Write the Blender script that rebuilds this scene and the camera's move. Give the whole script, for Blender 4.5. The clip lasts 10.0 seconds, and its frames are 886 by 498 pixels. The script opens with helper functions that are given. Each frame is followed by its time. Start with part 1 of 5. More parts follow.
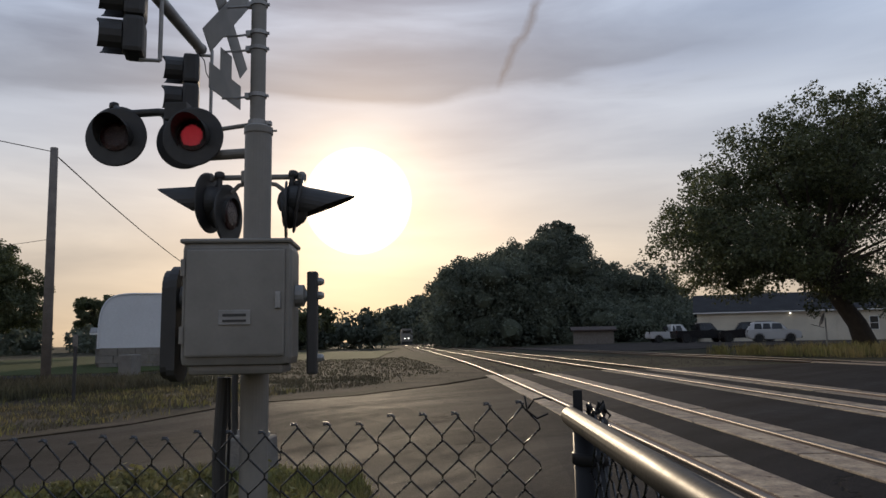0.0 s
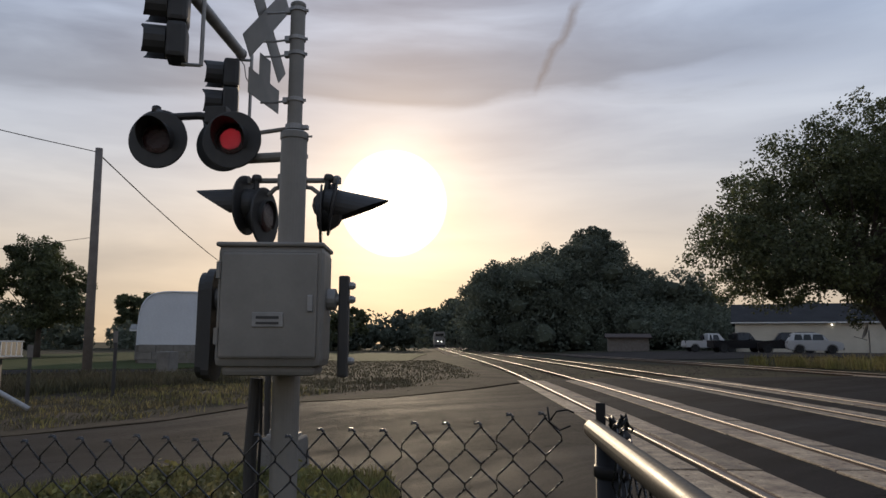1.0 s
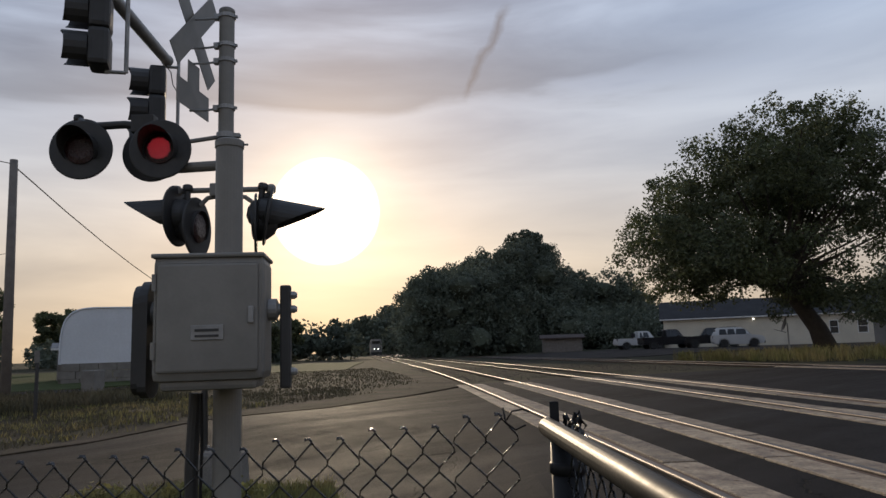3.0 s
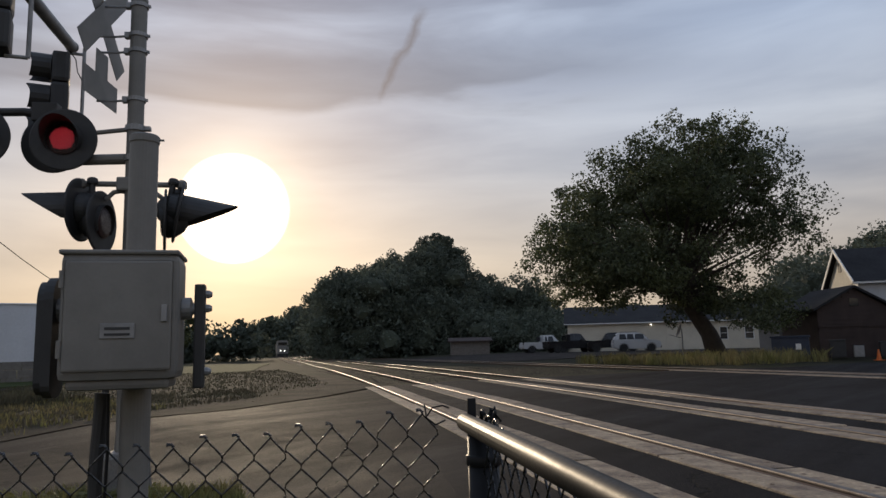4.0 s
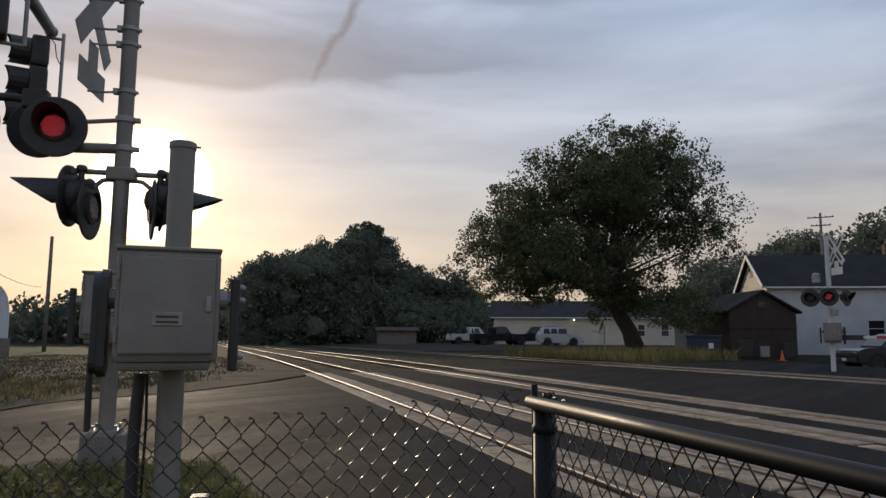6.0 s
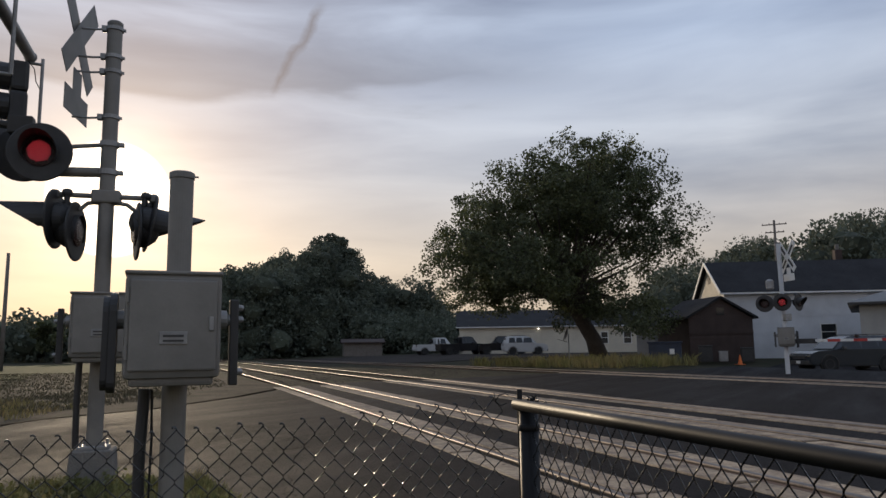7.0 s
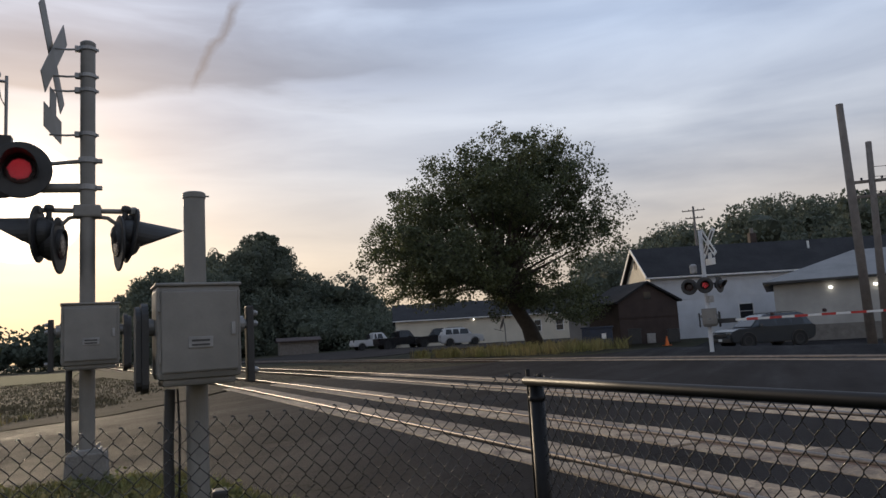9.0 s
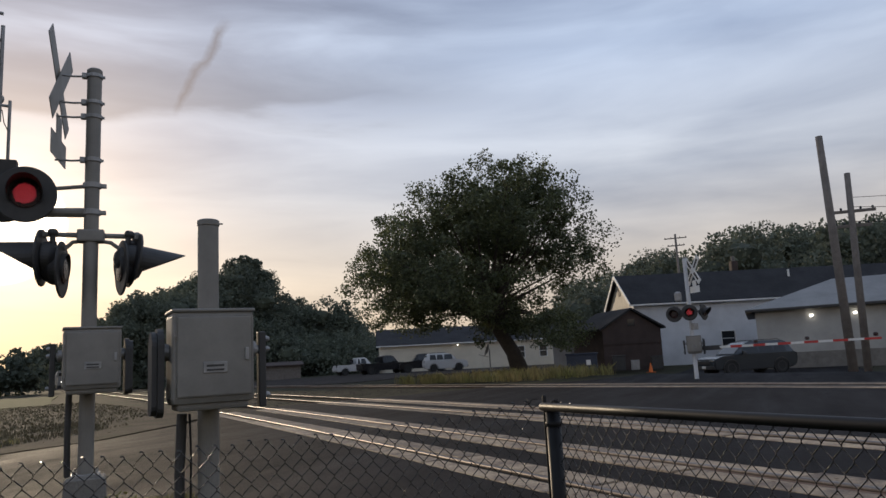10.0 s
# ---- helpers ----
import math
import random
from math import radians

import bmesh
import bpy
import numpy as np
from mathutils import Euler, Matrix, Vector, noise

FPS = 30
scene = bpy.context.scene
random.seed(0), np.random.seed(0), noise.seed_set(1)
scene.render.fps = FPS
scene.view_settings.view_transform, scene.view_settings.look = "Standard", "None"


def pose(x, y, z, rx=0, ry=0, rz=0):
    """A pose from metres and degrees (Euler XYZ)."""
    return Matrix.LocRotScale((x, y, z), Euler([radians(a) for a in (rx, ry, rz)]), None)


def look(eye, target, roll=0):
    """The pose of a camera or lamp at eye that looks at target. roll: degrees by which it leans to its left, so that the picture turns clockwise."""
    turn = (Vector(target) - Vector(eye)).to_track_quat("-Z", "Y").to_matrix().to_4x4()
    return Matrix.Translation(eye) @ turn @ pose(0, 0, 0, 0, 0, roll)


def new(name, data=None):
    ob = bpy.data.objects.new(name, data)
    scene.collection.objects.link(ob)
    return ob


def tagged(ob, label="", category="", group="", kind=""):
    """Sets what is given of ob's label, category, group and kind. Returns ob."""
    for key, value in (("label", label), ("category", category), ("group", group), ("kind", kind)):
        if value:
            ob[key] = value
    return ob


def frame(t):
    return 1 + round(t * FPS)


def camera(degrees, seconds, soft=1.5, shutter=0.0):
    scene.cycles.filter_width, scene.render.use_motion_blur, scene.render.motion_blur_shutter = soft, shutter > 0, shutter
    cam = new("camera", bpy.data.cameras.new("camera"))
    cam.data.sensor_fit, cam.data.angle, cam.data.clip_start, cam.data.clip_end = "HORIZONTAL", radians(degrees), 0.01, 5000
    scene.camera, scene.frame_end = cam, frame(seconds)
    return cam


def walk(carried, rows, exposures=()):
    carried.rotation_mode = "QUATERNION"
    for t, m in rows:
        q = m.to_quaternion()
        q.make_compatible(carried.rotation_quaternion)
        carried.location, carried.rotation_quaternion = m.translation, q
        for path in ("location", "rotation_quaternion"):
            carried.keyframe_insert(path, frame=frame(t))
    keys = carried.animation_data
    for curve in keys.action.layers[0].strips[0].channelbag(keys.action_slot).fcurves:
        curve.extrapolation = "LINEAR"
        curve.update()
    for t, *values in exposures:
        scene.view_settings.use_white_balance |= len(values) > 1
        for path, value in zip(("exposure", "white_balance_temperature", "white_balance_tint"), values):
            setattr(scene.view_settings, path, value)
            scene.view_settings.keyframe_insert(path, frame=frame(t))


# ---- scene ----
cam = camera(63.2, 10.0)
PATH = [
    (0, (0.121, -0.39, 1.014), (0.04, 1.592, 1.265), -1.0),
    (0.5, (0.129, -0.4, 1.017), (0.008, 1.58, 1.271), -0.4),
    (1, (0.14, -0.411, 1.027), (-0.036, 1.564, 1.288), 0.3),
    (1.5, (0.152, -0.411, 1.053), (-0.074, 1.557, 1.327), 0.8),
    (2, (0.142, -0.401, 1.06), (-0.056, 1.569, 1.342), -0.1),
    (3.5, (0.09, -0.456, 1.011), (0.228, 1.521, 1.282), -1.9),
    (4, (0.062, -0.514, 1.019), (0.315, 1.451, 1.294), -1.4),
    (4.5, (-0.111, -0.629, 1.032), (0.24, 1.323, 1.295), -0.5),
    (5, (-0.201, -0.784, 1.046), (0.216, 1.157, 1.286), 0.1),
    (6.5, (-0.594, -1.162, 1.051), (-0.114, 0.763, 1.303), 0.0),
    (7, (-0.674, -1.355, 1.059), (-0.126, 0.549, 1.332), -0.8),
    (7.5, (-0.82, -1.466, 1.05), (-0.196, 0.415, 1.32), -1.8),
    (8, (-0.969, -1.646, 1.03), (-0.282, 0.215, 1.284), -2.7),
    (8.5, (-1.088, -1.823, 1.058), (-0.365, 0.026, 1.302), -3.2),
    (9, (-1.245, -1.855, 1.065), (-0.514, -0.01, 1.313), -3.4),
    (9.5, (-1.41, -1.846, 1.078), (-0.664, -0.01, 1.345), -3.4),
    (10, (-1.466, -1.92, 1.081), (-0.691, -0.103, 1.395), -3.1),
]
walk(cam, [(t, look(e, g, r)) for t, e, g, r in PATH],
     [(0, 0.25), (2, 0.22), (3.5, 0.2), (4, 0.12), (4.5, 0.1), (5, 0.22), (6.5, 0.22), (7.5, 0.35), (9, 0.45), (9.6, 0.5), (10, 0.42)])

# ---- world and light ----
SUN_AZ, SUN_EL = radians(-9.1), radians(11.05)
SUN = Vector((math.sin(SUN_AZ) * math.cos(SUN_EL), math.cos(SUN_AZ) * math.cos(SUN_EL), math.sin(SUN_EL)))

world = bpy.data.worlds.new("sky")
scene.world = world
world.use_nodes = True
wt = world.node_tree
wt.nodes.clear()


def wn(kind, **values):
    n = wt.nodes.new(kind)
    for k, v in values.items():
        if k == "op":
            n.operation = v
        elif k.startswith("i"):
            n.inputs[int(k[1:])].default_value = v
    return n


def wmath(op, a, b=None):
    n = wn("ShaderNodeMath", op=op)
    for i, v in enumerate((a, b)):
        if v is None:
            continue
        if isinstance(v, (int, float)):
            n.inputs[i].default_value = v
        else:
            wt.links.new(v, n.inputs[i])
    return n.outputs[0]


def wmix(blend, fac, a, b):
    n = wt.nodes.new("ShaderNodeMix")
    n.data_type, n.blend_type = "RGBA", blend
    for sock, v in ((n.inputs["Factor"], fac), (n.inputs[6], a), (n.inputs[7], b)):
        if isinstance(v, (int, float)):
            sock.default_value = v
        elif isinstance(v, tuple):
            sock.default_value = (*v, 1)
        else:
            wt.links.new(v, sock)
    return n.outputs[2]


coord = wn("ShaderNodeTexCoord").outputs["Generated"]
nrm = wn("ShaderNodeVectorMath", op="NORMALIZE")
wt.links.new(coord, nrm.inputs[0])
ray = nrm.outputs[0]
sep = wn("ShaderNodeSeparateXYZ")
wt.links.new(ray, sep.inputs[0])
up = sep.outputs[2]
sky = wt.nodes.new("ShaderNodeTexSky")
sky.sky_type, sky.sun_disc = "NISHITA", False
sky.sun_elevation, sky.sun_rotation = SUN_EL, SUN_AZ
sky.air_density, sky.dust_density, sky.ozone_density = 1.0, 1.6, 1.2
sky_dim = wmix("MULTIPLY", 1.0, sky.outputs[0], (0.022, 0.023, 0.026))
# thin high overcast: pale warm haze low down, blue-grey above
ramp = wt.nodes.new("ShaderNodeValToRGB")
wt.links.new(up, ramp.inputs[0])
ramp.color_ramp.elements[0].position, ramp.color_ramp.elements[0].color = 0.0, (0.62, 0.475, 0.33, 1)
ramp.color_ramp.elements[1].position, ramp.color_ramp.elements[1].color = 0.9, (0.37, 0.46, 0.63, 1)
for p, c in ((0.12, (0.645, 0.57, 0.495, 1)), (0.24, (0.545, 0.575, 0.635, 1)), (0.40, (0.44, 0.525, 0.685, 1))):
    ramp.color_ramp.elements.new(p).color = c
# long streaks of cloud
mp = wt.nodes.new("ShaderNodeMapping")
mp.inputs["Rotation"].default_value = (0.06, -0.10, 0.0)
mp.inputs["Scale"].default_value = (1.0, 1.0, 5.5)
wt.links.new(ray, mp.inputs[0])
cl = wt.nodes.new("ShaderNodeTexNoise")
cl.inputs["Scale"].default_value, cl.inputs["Detail"].default_value, cl.inputs["Roughness"].default_value = 2.3, 7, 0.5
cl.inputs["Distortion"].default_value = 0.35
wt.links.new(mp.outputs[0], cl.inputs[0])
clr = wt.nodes.new("ShaderNodeValToRGB")
wt.links.new(cl.outputs[0], clr.inputs[0])
clr.color_ramp.elements[0].position, clr.color_ramp.elements[0].color = 0.30, (0.66, 0.68, 0.73, 1)
clr.color_ramp.elements[1].position, clr.color_ramp.elements[1].color = 0.66, (1.10, 1.09, 1.07, 1)
veil = wmix("MULTIPLY", 1.0, ramp.outputs[0], clr.outputs[0])
sky_all = wmix("MIX", 0.85, sky_dim, veil)
# a darker bank of cloud with a pale lower rim
def wsmooth(v, lo, hi):
    n = wt.nodes.new("ShaderNodeMapRange")
    n.interpolation_type = "SMOOTHSTEP"
    n.inputs[1].default_value, n.inputs[2].default_value = lo, hi
    wt.links.new(v, n.inputs[0])
    return n.outputs[0]


tilt = wmath("ADD", up, wmath("MULTIPLY", sep.outputs[0], -0.05))
tilt = wmath("ADD", tilt, wmath("MULTIPLY", wmath("SUBTRACT", cl.outputs[0], 0.5), 0.22))
bank = wmath("MULTIPLY", wsmooth(tilt, 0.310, 0.352), wmath("SUBTRACT", 1.0, wsmooth(tilt, 0.37, 0.50)))
bank = wmath("MULTIPLY", bank, wmath("MULTIPLY", wsmooth(sep.outputs[0], -0.95, -0.45), wmath("SUBTRACT", 1.0, wsmooth(sep.outputs[0], 0.10, 0.55))))
sky_all = wmix("MULTIPLY", wmath("MULTIPLY", bank, 0.85), sky_all, (0.47, 0.48, 0.51))
# the short dark trail high in the haze
TRAIL_A = (math.sin(radians(2.3)) * math.cos(radians(19.4)), math.cos(radians(2.3)) * math.cos(radians(19.4)), math.sin(radians(19.4)))
TRAIL_B = (math.sin(radians(6.35)) * math.cos(radians(26.6)), math.cos(radians(6.35)) * math.cos(radians(26.6)), math.sin(radians(26.6)))
ta, tb = Vector(TRAIL_A), Vector(TRAIL_B)
tn, tm = ta.cross(tb).normalized(), (ta + tb).normalized()
tu = tn.cross(tm).normalized()


def wdot(v):
    n = wn("ShaderNodeVectorMath", op="DOT_PRODUCT")
    wt.links.new(ray, n.inputs[0])
    n.inputs[1].default_value = tuple(v)
    return n.outputs["Value"]


wob = wt.nodes.new("ShaderNodeTexNoise")
wob.inputs["Scale"].default_value, wob.inputs["Detail"].default_value = 28, 4
wt.links.new(ray, wob.inputs[0])
across = wmath("ABSOLUTE", wmath("ADD", wdot(tn), wmath("MULTIPLY", wmath("SUBTRACT", wob.outputs[0], 0.5), 0.022)))
thin = wmath("MAXIMUM", wmath("SUBTRACT", 1.0, wmath("DIVIDE", across, 0.0075)), 0.0)
along = wmath("SUBTRACT", 1.0, wmath("MINIMUM", wmath("DIVIDE", wmath("ABSOLUTE", wdot(tu)), 0.072), 1.0))
trail = wmath("MULTIPLY", wmath("MINIMUM", wmath("MULTIPLY", along, 3.0), 1.0), wmath("MULTIPLY", thin, 0.8))
trail = wmath("MULTIPLY", trail, wmath("GREATER_THAN", wdot(tm), 0.0))
sky_all = wmix("MIX", trail, sky_all, (0.15, 0.16, 0.20))
# the glow of haze round the sun
facing = wmath("MAXIMUM", wdot(SUN), 0.0)
for power, strength, colour in ((300, 0.50, (1.0, 0.70, 0.34)), (48, 0.24, (1.0, 0.56, 0.18)), (10, 0.13, (1.0, 0.62, 0.24))):
    g = wmath("MULTIPLY", wmath("POWER", facing, power), strength)
    sky_all = wmix("ADD", g, sky_all, colour)
# the sun itself, burnt out behind thin haze
blaze = wmath("MULTIPLY", wsmooth(facing, math.cos(radians(4.3)), math.cos(radians(3.3))), 6.0)
sky_all = wmix("ADD", blaze, sky_all, (1.0, 0.93, 0.80))
bg = wt.nodes.new("ShaderNodeBackground")
wt.links.new(sky_all, bg.inputs[0])
bg.inputs[1].default_value = 1.0
wo = wt.nodes.new("ShaderNodeOutputWorld")
wt.links.new(bg.outputs[0], wo.inputs[0])

sun_data = bpy.data.lights.new("sun", "SUN")
sun_data.energy, sun_data.angle, sun_data.color = 1.5, radians(1.2), (1.0, 0.80, 0.56)
sun = new("sun", sun_data)
sun.matrix_world = look(tuple(SUN * 60), (0, 0, 0))


# ---- materials ----
def mat(name, base, rough=0.7, metal=0.0, dark=0.7, scale=4.0, fine=60.0, bump=0.15, per_object=0.0, per_island=0.0, tint=None, spec=0.5, trans=0.0, g=1.0):
    """A node material: base colour varied at a coarse and a fine scale, with relief."""
    m = bpy.data.materials.new(name)
    m.use_nodes = True
    nt = m.node_tree
    b = nt.nodes["Principled BSDF"]
    b.inputs["Roughness"].default_value, b.inputs["Metallic"].default_value = rough, metal
    b.inputs["Specular IOR Level"].default_value = spec
    tc = nt.nodes.new("ShaderNodeTexCoord")
    src = tc.outputs["Object"]
    if per_object:
        # every piece takes its own stretch of the pattern
        place = nt.nodes.new("ShaderNodeVectorMath")
        place.operation = "MULTIPLY_ADD"
        nt.links.new(nt.nodes.new("ShaderNodeObjectInfo").outputs["Random"], place.inputs[0])
        place.inputs[1].default_value = (37.0, 53.0, 71.0)
        nt.links.new(src, place.inputs[2])
        src = place.outputs[0]

    def noise_tex(s, detail):
        n = nt.nodes.new("ShaderNodeTexNoise")
        n.inputs["Scale"].default_value, n.inputs["Detail"].default_value, n.inputs["Roughness"].default_value = s, detail, 0.6
        nt.links.new(src, n.inputs["Vector"])
        return n.outputs[0]

    def mix(blend, fac, a, c):
        n = nt.nodes.new("ShaderNodeMix")
        n.data_type, n.blend_type = "RGBA", blend
        for sock, v in ((n.inputs["Factor"], fac), (n.inputs[6], a), (n.inputs[7], c)):
            if isinstance(v, (int, float)):
                sock.default_value = v
            elif isinstance(v, tuple):
                sock.default_value = (*v, 1)
            else:
                nt.links.new(v, sock)
        return n.outputs[2]

    def spread(v, lo, hi):
        n = nt.nodes.new("ShaderNodeMapRange")
        n.inputs[1].default_value, n.inputs[2].default_value = lo, hi
        nt.links.new(v, n.inputs[0])
        return n.outputs[0]

    low = tuple(c * dark for c in base) if tint is None else tint
    col = mix("MIX", spread(noise_tex(scale, 6), 0.35, 0.68), base, low)
    grain = noise_tex(fine, 3)
    col = mix("MULTIPLY", 1.0, col, mix("MIX", spread(grain, 0.3, 0.7), (1 - 0.22 * g,) * 3, (1 + 0.15 * g,) * 3))
    if per_object or per_island:
        if per_object:
            rnd = nt.nodes.new("ShaderNodeObjectInfo").outputs["Random"]
        else:
            rnd = nt.nodes.new("ShaderNodeNewGeometry").outputs["Random Per Island"]
        k = per_object or per_island
        col = mix("MULTIPLY", 1.0, col, mix("MIX", rnd, (1 - k,) * 3, (1 + k,) * 3))
    nt.links.new(col, b.inputs["Base Color"])
    rg = nt.nodes.new("ShaderNodeMapRange")
    rg.inputs[3].default_value, rg.inputs[4].default_value = max(rough - 0.1, 0.03), min(rough + 0.12, 1)
    nt.links.new(grain, rg.inputs[0])
    nt.links.new(rg.outputs[0], b.inputs["Roughness"])
    if bump:
        bp = nt.nodes.new("ShaderNodeBump")
        bp.inputs["Strength"].default_value, bp.inputs["Distance"].default_value = bump, 0.02
        nt.links.new(grain, bp.inputs["Height"])
        nt.links.new(bp.outputs[0], b.inputs["Normal"])
    if trans:
        tr = nt.nodes.new("ShaderNodeBsdfTranslucent")
        nt.links.new(col, tr.inputs[0])
        ms = nt.nodes.new("ShaderNodeMixShader")
        ms.inputs[0].default_value = trans
        nt.links.new(b.outputs[0], ms.inputs[1])
        nt.links.new(tr.outputs[0], ms.inputs[2])
        nt.links.new(ms.outputs[0], nt.nodes["Material Output"].inputs[0])
    return m


def glow(name, colour, strength):
    m = bpy.data.materials.new(name)
    m.use_nodes = True
    b = m.node_tree.nodes["Principled BSDF"]
    b.inputs["Base Color"].default_value = (*colour, 1)
    b.inputs["Emission Color"].default_value = (*colour, 1)
    b.inputs["Emission Strength"].default_value = strength
    return m


def asphalt():
    """Worn road: coarse patches, streaks along the traffic, stones in the surface, cracks and polished spots."""
    m = bpy.data.materials.new("asphalt")
    m.use_nodes = True
    nt = m.node_tree
    b = nt.nodes["Principled BSDF"]
    b.inputs["Specular IOR Level"].default_value = 0.055
    src = nt.nodes.new("ShaderNodeTexCoord").outputs["Object"]
    turn = nt.nodes.new("ShaderNodeMapping")
    turn.inputs["Rotation"].default_value = (0, 0, radians(-43))
    nt.links.new(src, turn.inputs[0])

    def noise_tex(scale, detail, stretch=None, rough=0.6):
        n = nt.nodes.new("ShaderNodeTexNoise")
        n.inputs["Scale"].default_value, n.inputs["Detail"].default_value, n.inputs["Roughness"].default_value = scale, detail, rough
        s = turn.outputs[0]
        if stretch:
            mp2 = nt.nodes.new("ShaderNodeMapping")
            mp2.inputs["Scale"].default_value = stretch
            nt.links.new(s, mp2.inputs[0])
            s = mp2.outputs[0]
        nt.links.new(s, n.inputs["Vector"])
        return n.outputs[0]

    def ranged(v, a, c, lo, hi):
        n = nt.nodes.new("ShaderNodeMapRange")
        for k, x in enumerate((a, c, lo, hi)):
            n.inputs[k + 1].default_value = x
        nt.links.new(v, n.inputs[0])
        return n.outputs[0]

    def times(a, c, op="MULTIPLY"):
        n = nt.nodes.new("ShaderNodeMath")
        n.operation = op
        for k, x in enumerate((a, c)):
            if isinstance(x, float):
                n.inputs[k].default_value = x
            else:
                nt.links.new(x, n.inputs[k])
        return n.outputs[0]

    patches = noise_tex(0.22, 5)
    streak = noise_tex(1.0, 5, (0.12, 1.3, 1))
    stones_n = noise_tex(55, 3)
    mid = noise_tex(3.2, 6, None, 0.7)
    value = times(times(ranged(patches, 0.35, 0.65, 0.68, 1.2), ranged(streak, 0.3, 0.7, 0.72, 1.25)), times(ranged(stones_n, 0.3, 0.7, 0.62, 1.35), ranged(mid, 0.3, 0.7, 0.75, 1.2)))
    vor = nt.nodes.new("ShaderNodeTexVoronoi")
    vor.feature = "DISTANCE_TO_EDGE"
    vor.inputs["Scale"].default_value = 0.33
    warp = nt.nodes.new("ShaderNodeVectorMath")
    warp.operation = "ADD"
    wn2 = nt.nodes.new("ShaderNodeTexNoise")
    wn2.inputs["Scale"].default_value, wn2.inputs["Detail"].default_value = 1.4, 5
    nt.links.new(turn.outputs[0], wn2.inputs["Vector"])
    nt.links.new(turn.outputs[0], warp.inputs[0])
    nt.links.new(wn2.outputs["Color"], warp.inputs[1])
    nt.links.new(warp.outputs[0], vor.inputs["Vector"])
    crack = ranged(vor.outputs["Distance"], 0.0, 0.006, 0.35, 1.0)
    value = times(value, crack)
    col = nt.nodes.new("ShaderNodeMix")
    col.data_type, col.blend_type = "RGBA", "MULTIPLY"
    col.inputs["Factor"].default_value = 1.0
    col.inputs[6].default_value = (0.0185, 0.0172, 0.0182, 1)
    nt.links.new(value, col.inputs[7])
    nt.links.new(col.outputs[2], b.inputs["Base Color"])
    shine = times(ranged(streak, 0.35, 0.7, 0.86, 0.70), ranged(mid, 0.3, 0.7, 0.9, 1.1))
    nt.links.new(shine, b.inputs["Roughness"])
    bp = nt.nodes.new("ShaderNodeBump")
    bp.inputs["Strength"].default_value, bp.inputs["Distance"].default_value = 0.5, 0.02
    nt.links.new(times(times(stones_n, mid, "ADD"), crack, "ADD"), bp.inputs["Height"])
    nt.links.new(bp.outputs[0], b.inputs["Normal"])
    return m


ASPHALT = asphalt()
EARTH = mat("earth", (0.052, 0.045, 0.033), 0.95, scale=0.45, fine=9, bump=1.0, tint=(0.030, 0.033, 0.018), spec=0.05)
DIRT = mat("dirt", (0.066, 0.052, 0.041), 0.95, scale=0.7, fine=16, bump=1.0, tint=(0.030, 0.028, 0.018), spec=0.05)
BALLAST = mat("ballast", (0.052, 0.045, 0.041), 0.92, scale=0.5, fine=22, bump=0.9, dark=0.6, spec=0.05)
LAWN = mat("lawn", (0.055, 0.068, 0.026), 0.9, scale=1.2, fine=40, bump=0.5, spec=0.05)
GRASS = mat("grass_blades", (0.13, 0.15, 0.05), 0.7, tint=(0.20, 0.165, 0.075), scale=0.8, fine=5, bump=0, per_island=0.4, trans=0.35)
DRY = mat("dry_grass", (0.27, 0.21, 0.095), 0.8, scale=0.6, fine=5, bump=0, per_island=0.4, tint=(0.17, 0.18, 0.05), trans=0.3)
PANEL = mat("worn_crossing_timber", (0.39, 0.295, 0.195), 0.6, scale=4.5, fine=34, bump=0.9, tint=(0.15, 0.105, 0.075), per_object=0.25, spec=0.25, g=1.7)
RAIL = mat("rail_steel", (0.22, 0.185, 0.16), 0.46, 1.0, scale=6, fine=70, bump=0.05)
RUST = mat("rusty_steel", (0.13, 0.075, 0.05), 0.85, 0.2, scale=8, fine=70)
TIE = mat("old_tie", (0.13, 0.10, 0.08), 0.9, scale=5, fine=40, bump=0.6, per_object=0.3)
SILVER = mat("aluminium_paint", (0.225, 0.212, 0.192), 0.55, 0.15, dark=0.72, scale=2.5, fine=60, bump=0.02, g=0.22)
GALV = mat("galvanised_steel", (0.34, 0.335, 0.33), 0.5, 0.4, scale=7, fine=80, bump=0.05, g=0.22)
BLACK = mat("black_enamel", (0.038, 0.037, 0.037), 0.55, scale=5, fine=90, bump=0.08, g=0.22)
VINYL = mat("black_vinyl_coat", (0.012, 0.012, 0.013), 0.46, scale=14, fine=120, bump=0.0, spec=0.18, g=0.22)
MESHWIRE = mat("worn_vinyl_wire", (0.020, 0.019, 0.019), 0.24, scale=14, fine=120, bump=0.0, spec=0.6, g=0.22)
WIRE = mat("weathered_cable", (0.02, 0.02, 0.02), 0.95, scale=5, fine=40, bump=0.0, spec=0.03)
CONCRETE = mat("concrete", (0.20, 0.185, 0.165), 0.9, scale=3, fine=50, bump=0.5)
WHITE = mat("white_paint", (0.74, 0.73, 0.70), 0.6, scale=2, fine=40, bump=0.1, dark=0.82, g=0.22)
SIDING = mat("white_siding", (0.60, 0.61, 0.63), 0.65, scale=0.6, fine=20, bump=0.15, dark=0.8, g=0.22)
CREAM = mat("cream_siding", (0.62, 0.56, 0.45), 0.7, scale=0.5, fine=16, bump=0.2, dark=0.82)
